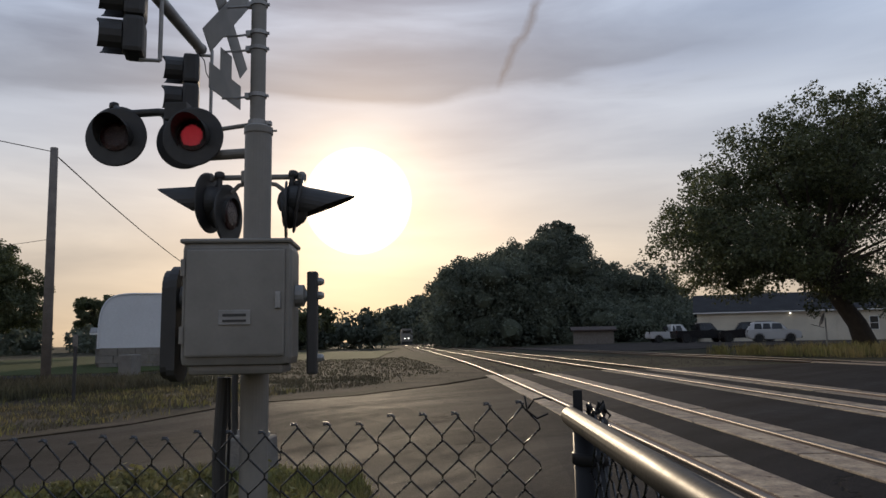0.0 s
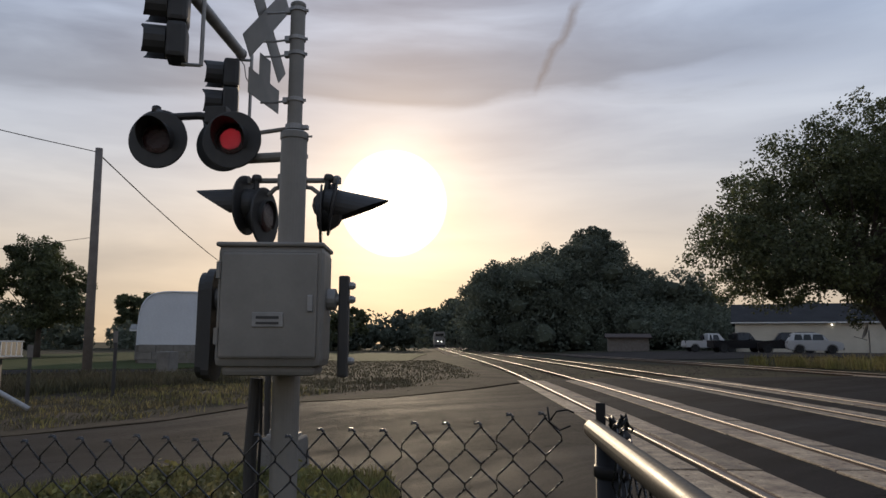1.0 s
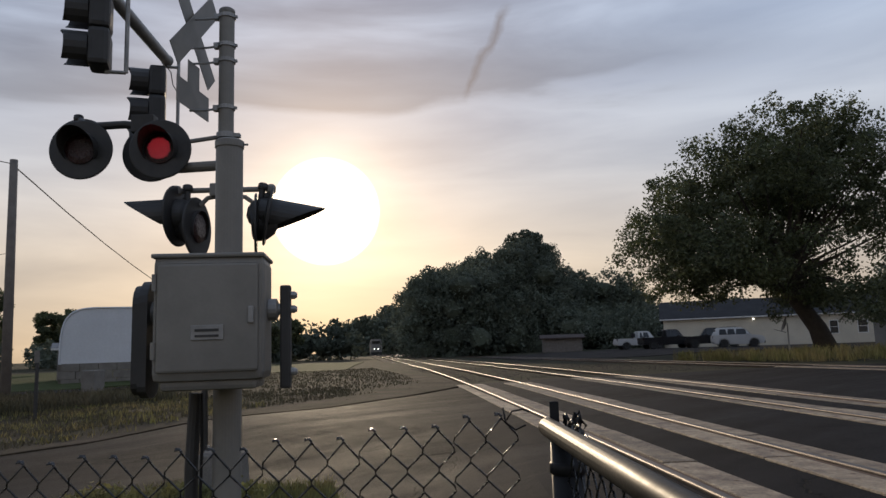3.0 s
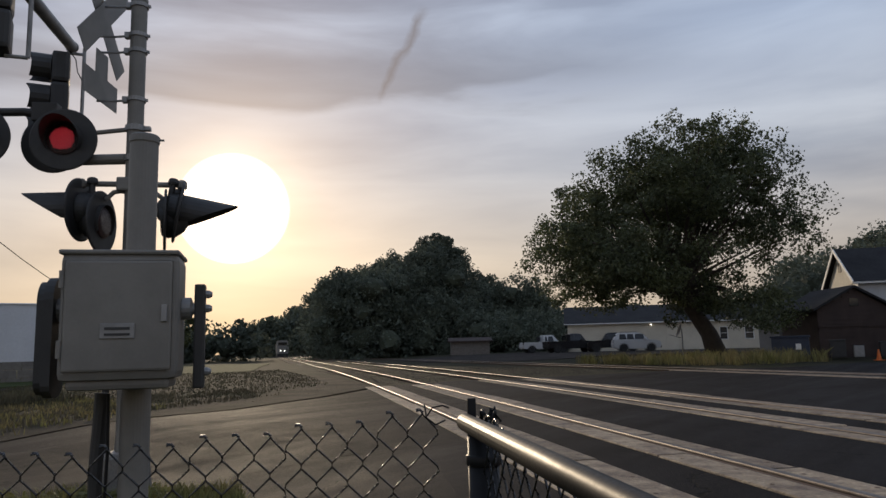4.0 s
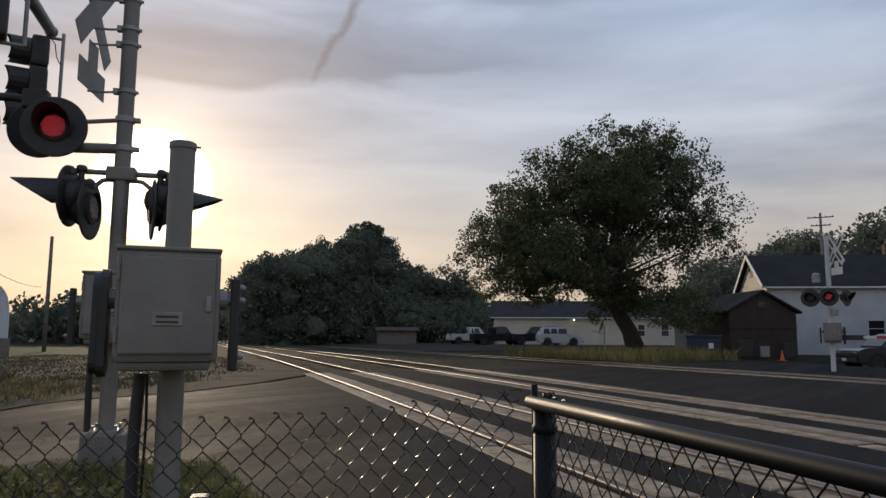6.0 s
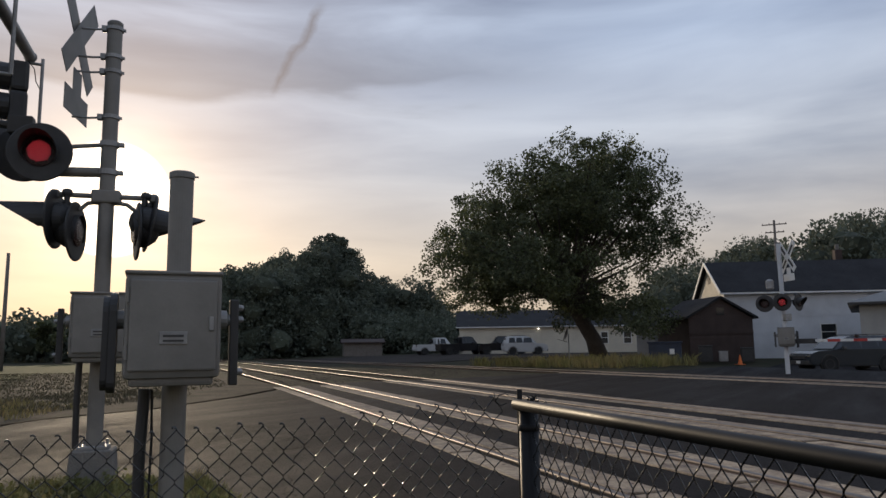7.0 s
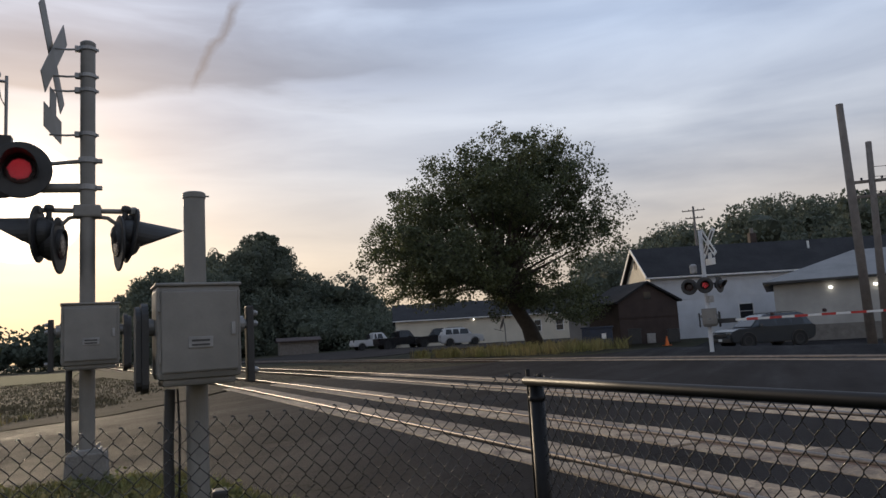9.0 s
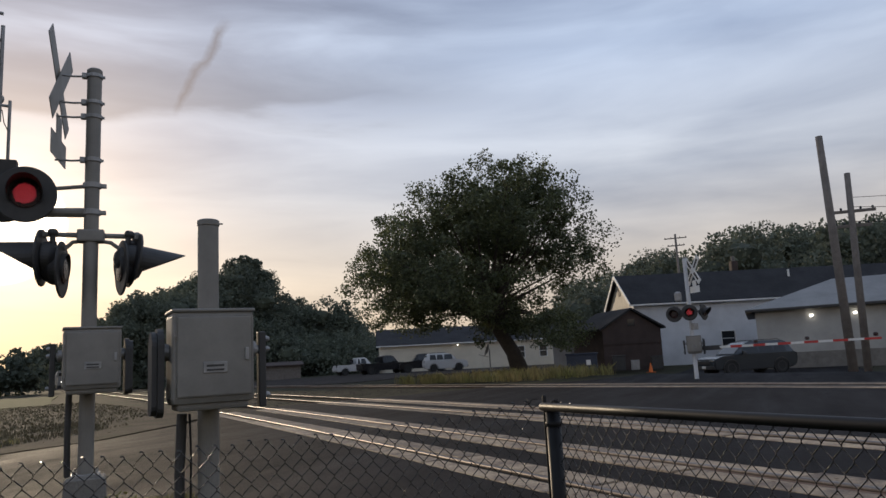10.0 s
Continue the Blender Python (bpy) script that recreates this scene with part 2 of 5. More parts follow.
FABRIC = mat("white_fabric", (0.72, 0.74, 0.78), 0.55, scale=0.4, fine=8, bump=0.1, dark=0.88, trans=0.25, g=0.22)
BROWN = mat("brown_boards", (0.062, 0.042, 0.036), 0.85, scale=1.4, fine=22, bump=0.3)
SHINGLE = mat("dark_shingle", (0.042, 0.042, 0.045), 0.95, scale=0.8, fine=12, bump=0.5, spec=0.1)
TIN = mat("grey_sheet_roof", (0.20, 0.195, 0.19), 0.6, 0.15, scale=0.5, fine=8, bump=0.2)
POLE = mat("weathered_pole", (0.19, 0.165, 0.145), 0.9, scale=3, fine=40, bump=0.5)
BARK = mat("bark", (0.075, 0.06, 0.048), 0.95, scale=4, fine=16, bump=0.9)
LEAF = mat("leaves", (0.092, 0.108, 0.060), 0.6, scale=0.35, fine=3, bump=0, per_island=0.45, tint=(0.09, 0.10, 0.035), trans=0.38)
# paler and greyer than LEAF: distance haze is mixed into this colour
FARLEAF = mat("hazed_far_leaves", (0.122, 0.142, 0.104), 0.8, scale=0.08, fine=1.2, bump=0, per_island=0.2, trans=0.3)
# darker green for core balls: shade deep in the crowns, put into colour
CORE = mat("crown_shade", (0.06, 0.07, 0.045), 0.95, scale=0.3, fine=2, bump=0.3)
GLASS = mat("dark_glass", (0.02, 0.022, 0.025), 0.08, scale=2, fine=6, bump=0, g=0.22)
RUBBER = mat("tyre_rubber", (0.02, 0.02, 0.02), 0.85, scale=6, fine=50)
CHROME = mat("bright_metal", (0.6, 0.6, 0.6), 0.25, 1.0, scale=8, fine=60, bump=0)
SIGNRED = mat("red_stripe", (0.50, 0.03, 0.025), 0.5, scale=6, fine=60, bump=0.05, g=0.22)
LENS = mat("red_lens", (0.03, 0.006, 0.007), 0.25, scale=20, fine=160, bump=0.3)
LENS_ON = glow("red_lens_lit", (1.0, 0.05, 0.075), 0.62)
LAMP_ON = glow("lamp_lit", (1.0, 0.95, 0.85), 4.0)
ORANGE = mat("orange_plastic", (0.75, 0.17, 0.03), 0.5, scale=5, fine=40, bump=0.05, g=0.22)
BLUE = mat("blue_plastic", (0.018, 0.028, 0.055), 0.5, scale=3, fine=40, bump=0.05, g=0.22)


# ---- building blocks ----
def part(name, bm, material, parent=None, label="", smooth=False):
    me = bpy.data.meshes.new(name)
    bmesh.ops.recalc_face_normals(bm, faces=bm.faces)
    bm.to_mesh(me)
    bm.free()
    for mm in (material if isinstance(material, (list, tuple)) else (material,)):
        me.materials.append(mm)
    if smooth:
        for p in me.polygons:
            p.use_smooth = True
    ob = new(name, me)
    ob.parent = parent
    if label:
        ob["label"] = label
    return ob


def thing(name, label, category, at=(0, 0, 0), rz=0, group="", kind=""):
    e = new(name)
    e.empty_display_size = 0.1
    e.matrix_world = pose(*at, 0, 0, rz)
    return tagged(e, label, category, group, kind)


def box(bm, lo, hi, m=None, bevel=0.0):
    c, s = [(a + b) / 2 for a, b in zip(lo, hi)], [b - a for a, b in zip(lo, hi)]
    t = Matrix.Translation(c) @ Matrix.Diagonal((*s, 1))
    vs = bmesh.ops.create_cube(bm, size=1, matrix=(m or Matrix()) @ t)["verts"]
    if bevel:
        es = list({e for v in vs for e in v.link_edges})
        bmesh.ops.bevel(bm, geom=es, offset=bevel, segments=2, affect="EDGES", profile=0.6)
    return bm


def tube(bm, a, b, r, r2=None, seg=16, cap=True):
    a, b = Vector(a), Vector(b)
    d = b - a
    m = Matrix.Translation((a + b) / 2) @ d.to_track_quat("Z", "Y").to_matrix().to_4x4()
    bmesh.ops.create_cone(bm, cap_ends=cap, segments=seg, radius1=r, radius2=r if r2 is None else r2, depth=d.length, matrix=m)
    return bm


def sweep(bm, points, r, seg=6):
    """A round pipe through the points, of one radius or one radius each."""
    pts = [Vector(p) for p in points]
    rs = r if isinstance(r, (list, tuple)) else [r] * len(pts)
    rings = []
    for i, p in enumerate(pts):
        d = (pts[min(i + 1, len(pts) - 1)] - pts[max(i - 1, 0)]).normalized()
        side = d.cross(Vector((0.13, 0.21, 0.97)))
        if side.length < 0.05:
            side = d.cross(Vector((1, 0, 0)))
        side.normalize()
        other = d.cross(side)
        rings.append([bm.verts.new(p + (side * math.cos(a) + other * math.sin(a)) * rs[i]) for a in [k * 2 * math.pi / seg for k in range(seg)]])
    for u, v in zip(rings, rings[1:]):
        for k in range(seg):
            bm.faces.new((u[k], u[(k + 1) % seg], v[(k + 1) % seg], v[k]))
    bm.faces.new(rings[0])
    bm.faces.new(rings[-1][::-1])
    return bm


def lathe(bm, profile, m=None, seg=24, cap=True):
    """Turns (radius, height) pairs about the z axis of m."""
    m = m or Matrix()
    rings = []
    for r, z in profile:
        rings.append([bm.verts.new(m @ Vector((r * math.cos(a), r * math.sin(a), z))) for a in [k * 2 * math.pi / seg for k in range(seg)]])
    for u, v in zip(rings, rings[1:]):
        for k in range(seg):
            bm.faces.new((u[k], u[(k + 1) % seg], v[(k + 1) % seg], v[k]))
    if cap:
        bm.faces.new(rings[0][::-1])
        bm.faces.new(rings[-1])
    else:
        for k in range(seg):
            bm.faces.new((rings[-1][k], rings[-1][(k + 1) % seg], rings[0][(k + 1) % seg], rings[0][k]))
    return bm


def prism(bm, outline, lo, hi, m=None):
    """An outline in x, z pushed along y from lo to hi."""
    m = m or Matrix()
    f = [bm.verts.new(m @ Vector((x, lo, z))) for x, z in outline]
    b = [bm.verts.new(m @ Vector((x, hi, z))) for x, z in outline]
    bm.faces.new(f)
    bm.faces.new(b[::-1])
    n = len(f)
    for k in range(n):
        bm.faces.new((f[k], b[k], b[(k + 1) % n], f[(k + 1) % n]))
    return bm


def slab(bm, outline, lo, hi, m=None):
    """An outline in x, y raised from lo to hi."""
    m = m or Matrix()
    f = [bm.verts.new(m @ Vector((x, y, lo))) for x, y in outline]
    b = [bm.verts.new(m @ Vector((x, y, hi))) for x, y in outline]
    bm.faces.new(f[::-1])
    bm.faces.new(b)
    n = len(f)
    for k in range(n):
        bm.faces.new((f[k], f[(k + 1) % n], b[(k + 1) % n], b[k]))
    return bm


def B():
    return bmesh.new()


def step(x, a, b):
    t = min(max((x - a) / (b - a), 0), 1)
    return t * t * (3 - 2 * t)


def ground_z(x, y):
    z = -0.17 * step(3.2 - x, 2.6, 4.0) * step(9 - y - 0.9 * x, 0, 4)
    z += -0.12 * step(-x, 3, 9)
    z += 0.12 * step(x, 16.2, 19) - 0.30 * step(x, 19.5, 24) * (1 - step(y, 31, 38)) + 0.28 * step(y, 38, 62) * step(x - 15.9 + 0.148 * (y - 12), 1.8, 8)
    return z


# ---- setting: ground ----
def sheet(name, material, xs, ys, lift=0.0, rough=0.0, cut=None):
    bm = B()
    grid = [[bm.verts.new((x, y, ground_z(x, y) + lift + rough * (noise.noise(Vector((x, y, 0)) * 0.9)))) for x in xs] for y in ys]
    for j in range(len(ys) - 1):
        for i in range(len(xs) - 1):
            bm.faces.new((grid[j][i], grid[j][i + 1], grid[j + 1][i + 1], grid[j + 1][i]))
    return part(name, bm, material, smooth=True)


def graded(a, b, n, power=2.2):
    """Steps that are fine near zero and coarse far off."""
    return [math.copysign(abs(t) ** power, t) * (b if t > 0 else -a) for t in [-1 + 2 * k / n for k in range(n + 1)]]


ground = sheet("ground", EARTH, graded(-1500, 1500, 170, 3.4), graded(-1200, 2500, 170, 3.4), lift=-0.06)
tagged(ground, "flat earth with thin grass reaching the far hills", "ground", kind="structure")


def patch(name, material, outline, lift, cell=1.2):
    """A surface over an outline, cut into cells so that it follows the ground."""
    bm = B()
    vs = [bm.verts.new((x, y, 0)) for x, y in outline]
    bm.faces.new(vs)
    xs, ys = [p[0] for p in outline], [p[1] for p in outline]
    for axis, (lo, hi) in enumerate(((min(xs), max(xs)), (min(ys), max(ys)))):
        k = lo + cell
        while k < hi:
            co, no = ((k, 0, 0), (1, 0, 0)) if axis == 0 else ((0, k, 0), (0, 1, 0))
            bmesh.ops.bisect_plane(bm, geom=bm.verts[:] + bm.edges[:] + bm.faces[:], plane_co=co, plane_no=no)
            k += cell
    for v in bm.verts:
        v.co.z = ground_z(v.co.x, v.co.y) + lift
    rim = [e for e in bm.edges if e.is_boundary]
    made = bmesh.ops.extrude_edge_only(bm, edges=rim)["geom"]
    for v in made:
        if isinstance(v, bmesh.types.BMVert):
            v.co.z -= 0.2
    return part(name, bm, material)


ROAD = [(-34, -24), (-30, -24), (-3.9, 5.25), (-2.4, 6.5), (-1.0, 6.3), (-0.55, 4.4), (0.15, 2.2), (0.5, -12), (16.6, -12), (17.0, 8), (20, 13), (34, 26), (60, 50),
        (54, 55), (30, 34), (18.5, 24.6), (14, 26.8), (8.2, 24), (3.2, 22.5), (1.2, 21.0), (-0.5, 16.4), (-2.1, 13.4), (-4.1, 11.6), (-6.4, 9.2), (-34, -20)]
tagged(patch("road", ASPHALT, ROAD, 0.0), "dark worn asphalt road over the level crossing", "road", kind="structure")
SHOULDER = [(-34, -19.4), (-6.6, 9.3), (-4.2, 11.8), (-2.2, 13.6), (-0.7, 16.6), (0.9, 21.0), (-1.5, 32), (-6, 46), (-12, 46), (-8, 26), (-12, 14), (-34, -13)]
tagged(patch("dirt_shoulder", DIRT, SHOULDER, -0.005, 1.6), "brown gravelly dirt shoulder beside the road", "ground", kind="structure")
VERGE = [(-30, -26.5), (-4.1, 5.35), (-2.5, 6.7), (-0.85, 6.45), (-0.4, 4.45), (0.3, 2.2), (0.65, -14), (-30, -30)]
tagged(patch("grass_verge", LAWN, VERGE, -0.018, 1.2), "green grass verge behind the chain-link fence", "lawn", kind="structure")
LAWN_FAR = [(-40, 22), (-16, 30), (-6.2, 46.5), (-7.8, 64), (-9.2, 84), (-44, 84)]
tagged(patch("far_lawn", LAWN, LAWN_FAR, -0.006, 2.5), "mown green lawn past the dirt shoulder", "lawn", kind="structure")
SIDE_STREET = [(-60, 20), (-20, 23.5), (-13, 27), (-13, 30.5), (-21, 27.5), (-60, 25)]
tagged(patch("side_street", ASPHALT, SIDE_STREET, 0.0, 2.5), "grey asphalt side street by the utility pole", "road", kind="structure")
YARD = [(14, 52), (60, 44), (70, 60), (46, 72), (12, 82), (4, 84), (6, 58)]
tagged(patch("gravel_yard", BALLAST, YARD, -0.006, 3), "grey gravel parking yard before the white building", "ground", kind="structure")


# ---- setting: tracks ----
def curve_x(x0, y, slope, start):
    """Where a track's first rail runs: a long gentle bend from the start, or a straight, a short bend and a straight."""
    if start == 0:
        bend = (slope - 0.052) / 0.0014
        q = min(max(y, 0.0), bend)
        return x0 - 0.052 * y - 0.0007 * q * q - (slope - 0.052) * max(y - bend, 0.0)
    t = y - start
    return x0 - (slope * (t if t > 6 else ((t + 6) ** 2 / 24 if t > -6 else 0)))


TRACKS = [("railway_track", 2.13, 0.115, 0, 20.6), ("railway_track", 5.88, 0.118, 0, 22.4), ("railway_track", 14.45, 0.148, 12, 26.2)]
GAUGE = 1.435


def path_of(x0, slope, start, lo, hi):
    ys, y = [], lo
    while y < hi:
        ys.append(y)
        y += 1.0 if y < 30 else 4.0
    return [(curve_x(x0, y, slope, start), y) for y in ys]


def ribbon(bm, pts, off, half, z0, z1, island=True):
    """A bar of rectangular section along a path, off to its right."""
    rows = []
    for i, (x, y) in enumerate(pts):
        x2, y2 = pts[min(i + 1, len(pts) - 1)]
        x1, y1 = pts[max(i - 1, 0)]
        d = Vector((x2 - x1, y2 - y1)).normalized()
        n = Vector((d.y, -d.x))
        c = Vector((x, y)) + n * off
        a, b = c - n * half, c + n * half
        rows.append([bm.verts.new((*a, z0)), bm.verts.new((*b, z0)), bm.verts.new((*b, z1)), bm.verts.new((*a, z1))])
    for u, v in zip(rows, rows[1:]):
        for k in range(4):
            bm.faces.new((u[k], u[(k + 1) % 4], v[(k + 1) % 4], v[k]))
    bm.faces.new(rows[0])
    bm.faces.new(rows[-1][::-1])
    return bm


CROWN = [(-0.036, -0.05), (-0.036, -0.015), (-0.032, -0.006), (-0.022, -0.0015), (0.0, 0.0), (0.022, -0.0015), (0.032, -0.006), (0.036, -0.015), (0.036, -0.05)]


def moulding(bm, pts, off, outline, z):
    """A section of x, z points drawn along a path."""
    rows = []
    for i, (x, y) in enumerate(pts):
        x2, y2 = pts[min(i + 1, len(pts) - 1)]
        x1, y1 = pts[max(i - 1, 0)]
        d = Vector((x2 - x1, y2 - y1)).normalized()
        n = Vector((d.y, -d.x))
        rows.append([bm.verts.new((*(Vector((x, y)) + n * (off + u)), z + w)) for u, w in outline])
    k = len(outline)
    for u, v in zip(rows, rows[1:]):
        for j in range(k):
            bm.faces.new((u[j], u[(j + 1) % k], v[(j + 1) % k], v[j]))
    bm.faces.new(rows[0])
    bm.faces.new(rows[-1][::-1])
    return bm


tie_mesh = None
panel_meshes = {}
for index, (name, x0, slope, start, road_end) in enumerate(TRACKS):
    tr = thing(name, "railway track with polished rails curving off to the left", "track", group="railway tracks", kind="structure")
    full = path_of(x0, slope, start, -14, 330)
    lift = 0.034
    for side in (0, GAUGE):
        bm = moulding(B(), full, side, CROWN, lift)
        part("rail_head", bm, RAIL, tr, "polished steel rail head", smooth=True)
        bm = ribbon(B(), full, side, 0.010, -0.13 + lift, -0.05 + lift)
        ribbon(bm, full, side, 0.065, -0.155 + lift, -0.13 + lift)
        part("rail_web", bm, RUST, tr, "rusty rail web and foot")
    road_path = path_of(x0, slope, start, -12, road_end)
    for side in (0.082, GAUGE - 0.082):
        part("flangeway", ribbon(B(), road_path, side, 0.042, -0.05, 0.005), RUST, tr, "dark flangeway groove")
    open_path = path_of(x0, slope, start, road_end, 330)
    bed = B()
    ribbon(bed, open_path, GAUGE / 2, 1.75, -0.5, -0.115)
    part("ballast_bed", bed, BALLAST, tr, "dark grey stone ballast")
    if tie_mesh is None:
        bm = box(B(), (-0.55, -0.115, -0.22), (GAUGE + 0.55, 0.115, -0.075), bevel=0.012)
        first = part("tie", bm, TIE, tr)
        tie_mesh = first.data
        bpy.data.objects.remove(first)
    y, k = road_end + 0.4, 0
    while k < 95:
        x = curve_x(x0, y, slope, start)
        t = new("tie", tie_mesh)
        t.parent = tr
        a = math.degrees(math.atan2(curve_x(x0, y - 0.5, slope, start) - curve_x(x0, y + 0.5, slope, start), 1.0))
        t.matrix_world = pose(x, y, random.uniform(-0.012, 0.006), 0, 0, a + random.uniform(-0.8, 0.8))
        y += 0.55
        k += 1
    # crossing panels either side of each rail
    length = 2.44
    for side in (0, GAUGE):
        outer, inner = ((-0.232, 0.128), (0.270, 0.150)) if index < 2 else ((-0.17, 0.085), (0.20, 0.075))
        for off, half in (outer, inner) if side == 0 else ((-inner[0], inner[1]), (-outer[0], outer[1])):
            y, n = -12.0 + random.uniform(0, 1.2), 0
            while y < road_end - 0.4:
                end = min(y + length, road_end)
                seg = end - y
                key = (round(half, 3), round(seg, 2))
                if key not in panel_meshes:
                    bm = box(B(), (-half, 0.018, -0.16), (half, seg - 0.018, 0.0), bevel=0.012)
                    for q in (0.12, 0.37, 0.63, 0.88):
                        for f in bmesh.ops.create_circle(bm, cap_ends=True, segments=6, radius=0.02, matrix=Matrix.Translation((half * (0.45 if q in (0.12, 0.63) else -0.4), seg * q, 0.003)))["verts"][0].link_faces:
                            f.material_index = 1
                    ob = part("crossing_panel", bm, (PANEL, RUST), tr)
                    panel_meshes[key] = ob.data
                    bpy.data.objects.remove(ob)
                o = new("crossing_panel", panel_meshes[key])
                o.parent = tr
                xa, xb = curve_x(x0, y, slope, start), curve_x(x0, end, slope, start)
                o.matrix_world = pose(xa + side + off + random.uniform(-0.008, 0.008), y, 0.012 + random.uniform(-0.009, 0.009), 0, random.uniform(-1.0, 1.0), math.degrees(math.atan2(xa - xb, seg)))
                y = end
                n += 1


# ---- chain-link fence with its corner post ----
CORNER = (0.352, 1.12)
PITCH = 0.0665
fence = thing("chain_link_fence", "black vinyl chain-link fence with a pipe top rail", "fence", (CORNER[0], CORNER[1], -0.16))
FB = -0.16


def fence_top(x):
    s = CORNER[0] - x
    return 0.909 - 0.103 * (1 - math.exp(-s / 0.60))


def fence_part(name, bm, material=VINYL, label=""):
    for v in bm.verts:
        v.co -= Vector((CORNER[0], CORNER[1], FB))
    return part(name, bm, material, fence, label, smooth=True)


bm = tube(B(), (*CORNER, FB - 0.2), (*CORNER, 0.838), 0.035, seg=20)
fence_part("corner_post", bm)
bm = B()
sweep(bm, [(0.318, 1.155, 0.852), (0.341, 0.4, 0.853), (0.380, -0.9, 0.855), (0.455, -3.4, 0.857)], 0.0200, 18)
fence_part("top_rail", bm)
# fitting that clasps the rail to the post, and the tension bar behind it
bm = lathe(B(), [(0.038, 0.0), (0.038, 0.012), (0.030, 0.022), (0.012, 0.026)], Matrix.Translation((CORNER[0], CORNER[1], 0.832)), 16)
fence_part("post_cap", bm)
bm = box(B(), (0.325, 1.158, 0.02), (0.345, 1.165, 0.905), bevel=0.002)
fence_part("tension_bar", bm, label="flat tension bar standing above the post")
for z in (0.22, 0.76):
    bm = lathe(B(), [(0.036, 0), (0.039, 0.003), (0.039, 0.022), (0.036, 0.025)], Matrix.Translation((*CORNER, z)), 18)
    fence_part("tension_band", bm)
bm = B()
twist = random.Random(9)
for k in range(9):
    p = Vector((0.348 + 0.035 * twist.random(), 1.10 + 0.06 * twist.random(), 0.842))
    pts = [p.copy()]
    for j in range(5):
        p += Vector((twist.uniform(-0.013, 0.014), twist.uniform(-0.014, 0.012), (0.013, 0.014, 0.010, -0.006, -0.012)[j] + twist.uniform(-0.004, 0.004)))
        pts.append(p.copy())
    sweep(bm, pts, 0.0028, 5)
fence_part("bent_wire", bm)

A = PITCH / 4
DZ = 0.040


def wire_mesh(sign, rows):
    bm = B()
    pts = [(sign * (A - 0.002), 0.0020 * sign, 0.006), (sign * (A + 0.0015), -0.003 * sign, 0.002)]
    for k in range(1, rows):
        s = sign if k % 2 == 0 else -sign
        pts.append((s * (A - 0.0012), 0.0028 * s, -DZ * k + 0.006))
        pts.append((s * (A + 0.0008), -0.0028 * s, -DZ * k - 0.004))
    sweep(bm, pts, 0.0021, 4)
    # the twisted barb at the top
    sweep(bm, [(sign * A, 0.0, 0.004), (sign * A - 0.005, 0.002 * sign, 0.010), (sign * A - 0.014, 0.003 * sign, 0.009 + 0.002 * sign)], [0.0026, 0.0032, 0.0018], 5)
    me = bpy.data.meshes.new("wire")
    bm.to_mesh(me)
    bm.free()
    me.materials.append(MESHWIRE)
    for p in me.polygons:
        p.use_smooth = True
    return me


wires = {1: wire_mesh(1, 26), -1: wire_mesh(-1, 26)}
span = 2 * A
for i in range(104):
    x = 0.25 - span * (i + 0.5)
    sgn = -1 if i % 2 == 0 else 1
    o = new("wire", wires[sgn])
    o.parent = fence
    pair = 0.25 - span * (i + 1 if i % 2 == 0 else i)
    o.location = Vector((x, CORNER[1] + 0.012 * math.sin(i * 0.21), fence_top(pair) - 0.012 + 0.006 * math.sin((i // 2) * 2.1))) - Vector((CORNER[0], CORNER[1], FB))
for i in range(96):
    y = CORNER[1] - 0.05 - span * (i + 0.5)
    sgn = -1 if i % 2 == 0 else 1
    o = new("wire", wires[sgn])
    o.parent = fence
    ext = min(i * span / 0.42, 1.0)
    lx = 0.344 + 0.03 * (CORNER[1] - y)
    o.matrix_basis = Matrix.Translation(Vector((lx, y, 0.866 - 0.040 * ext + 0.004 * math.sin(i // 2 * 1.7))) - Vector((CORNER[0], CORNER[1], FB))) @ pose(0, 0, 0, 0, 0, 90)
# loose end of the mesh by the post
bm = B()
sweep(bm, [(0.222, 1.125, 0.898), (0.226, 1.12, 0.868), (0.246, 1.12, 0.852), (0.268, 1.115, 0.862)], 0.0021, 5)
sweep(bm, [(0.228, 1.12, 0.872), (0.240, 1.12, 0.890), (0.262, 1.115, 0.894), (0.276, 1.115, 0.888)], 0.0021, 5)
fence_part("loose_wire", bm)


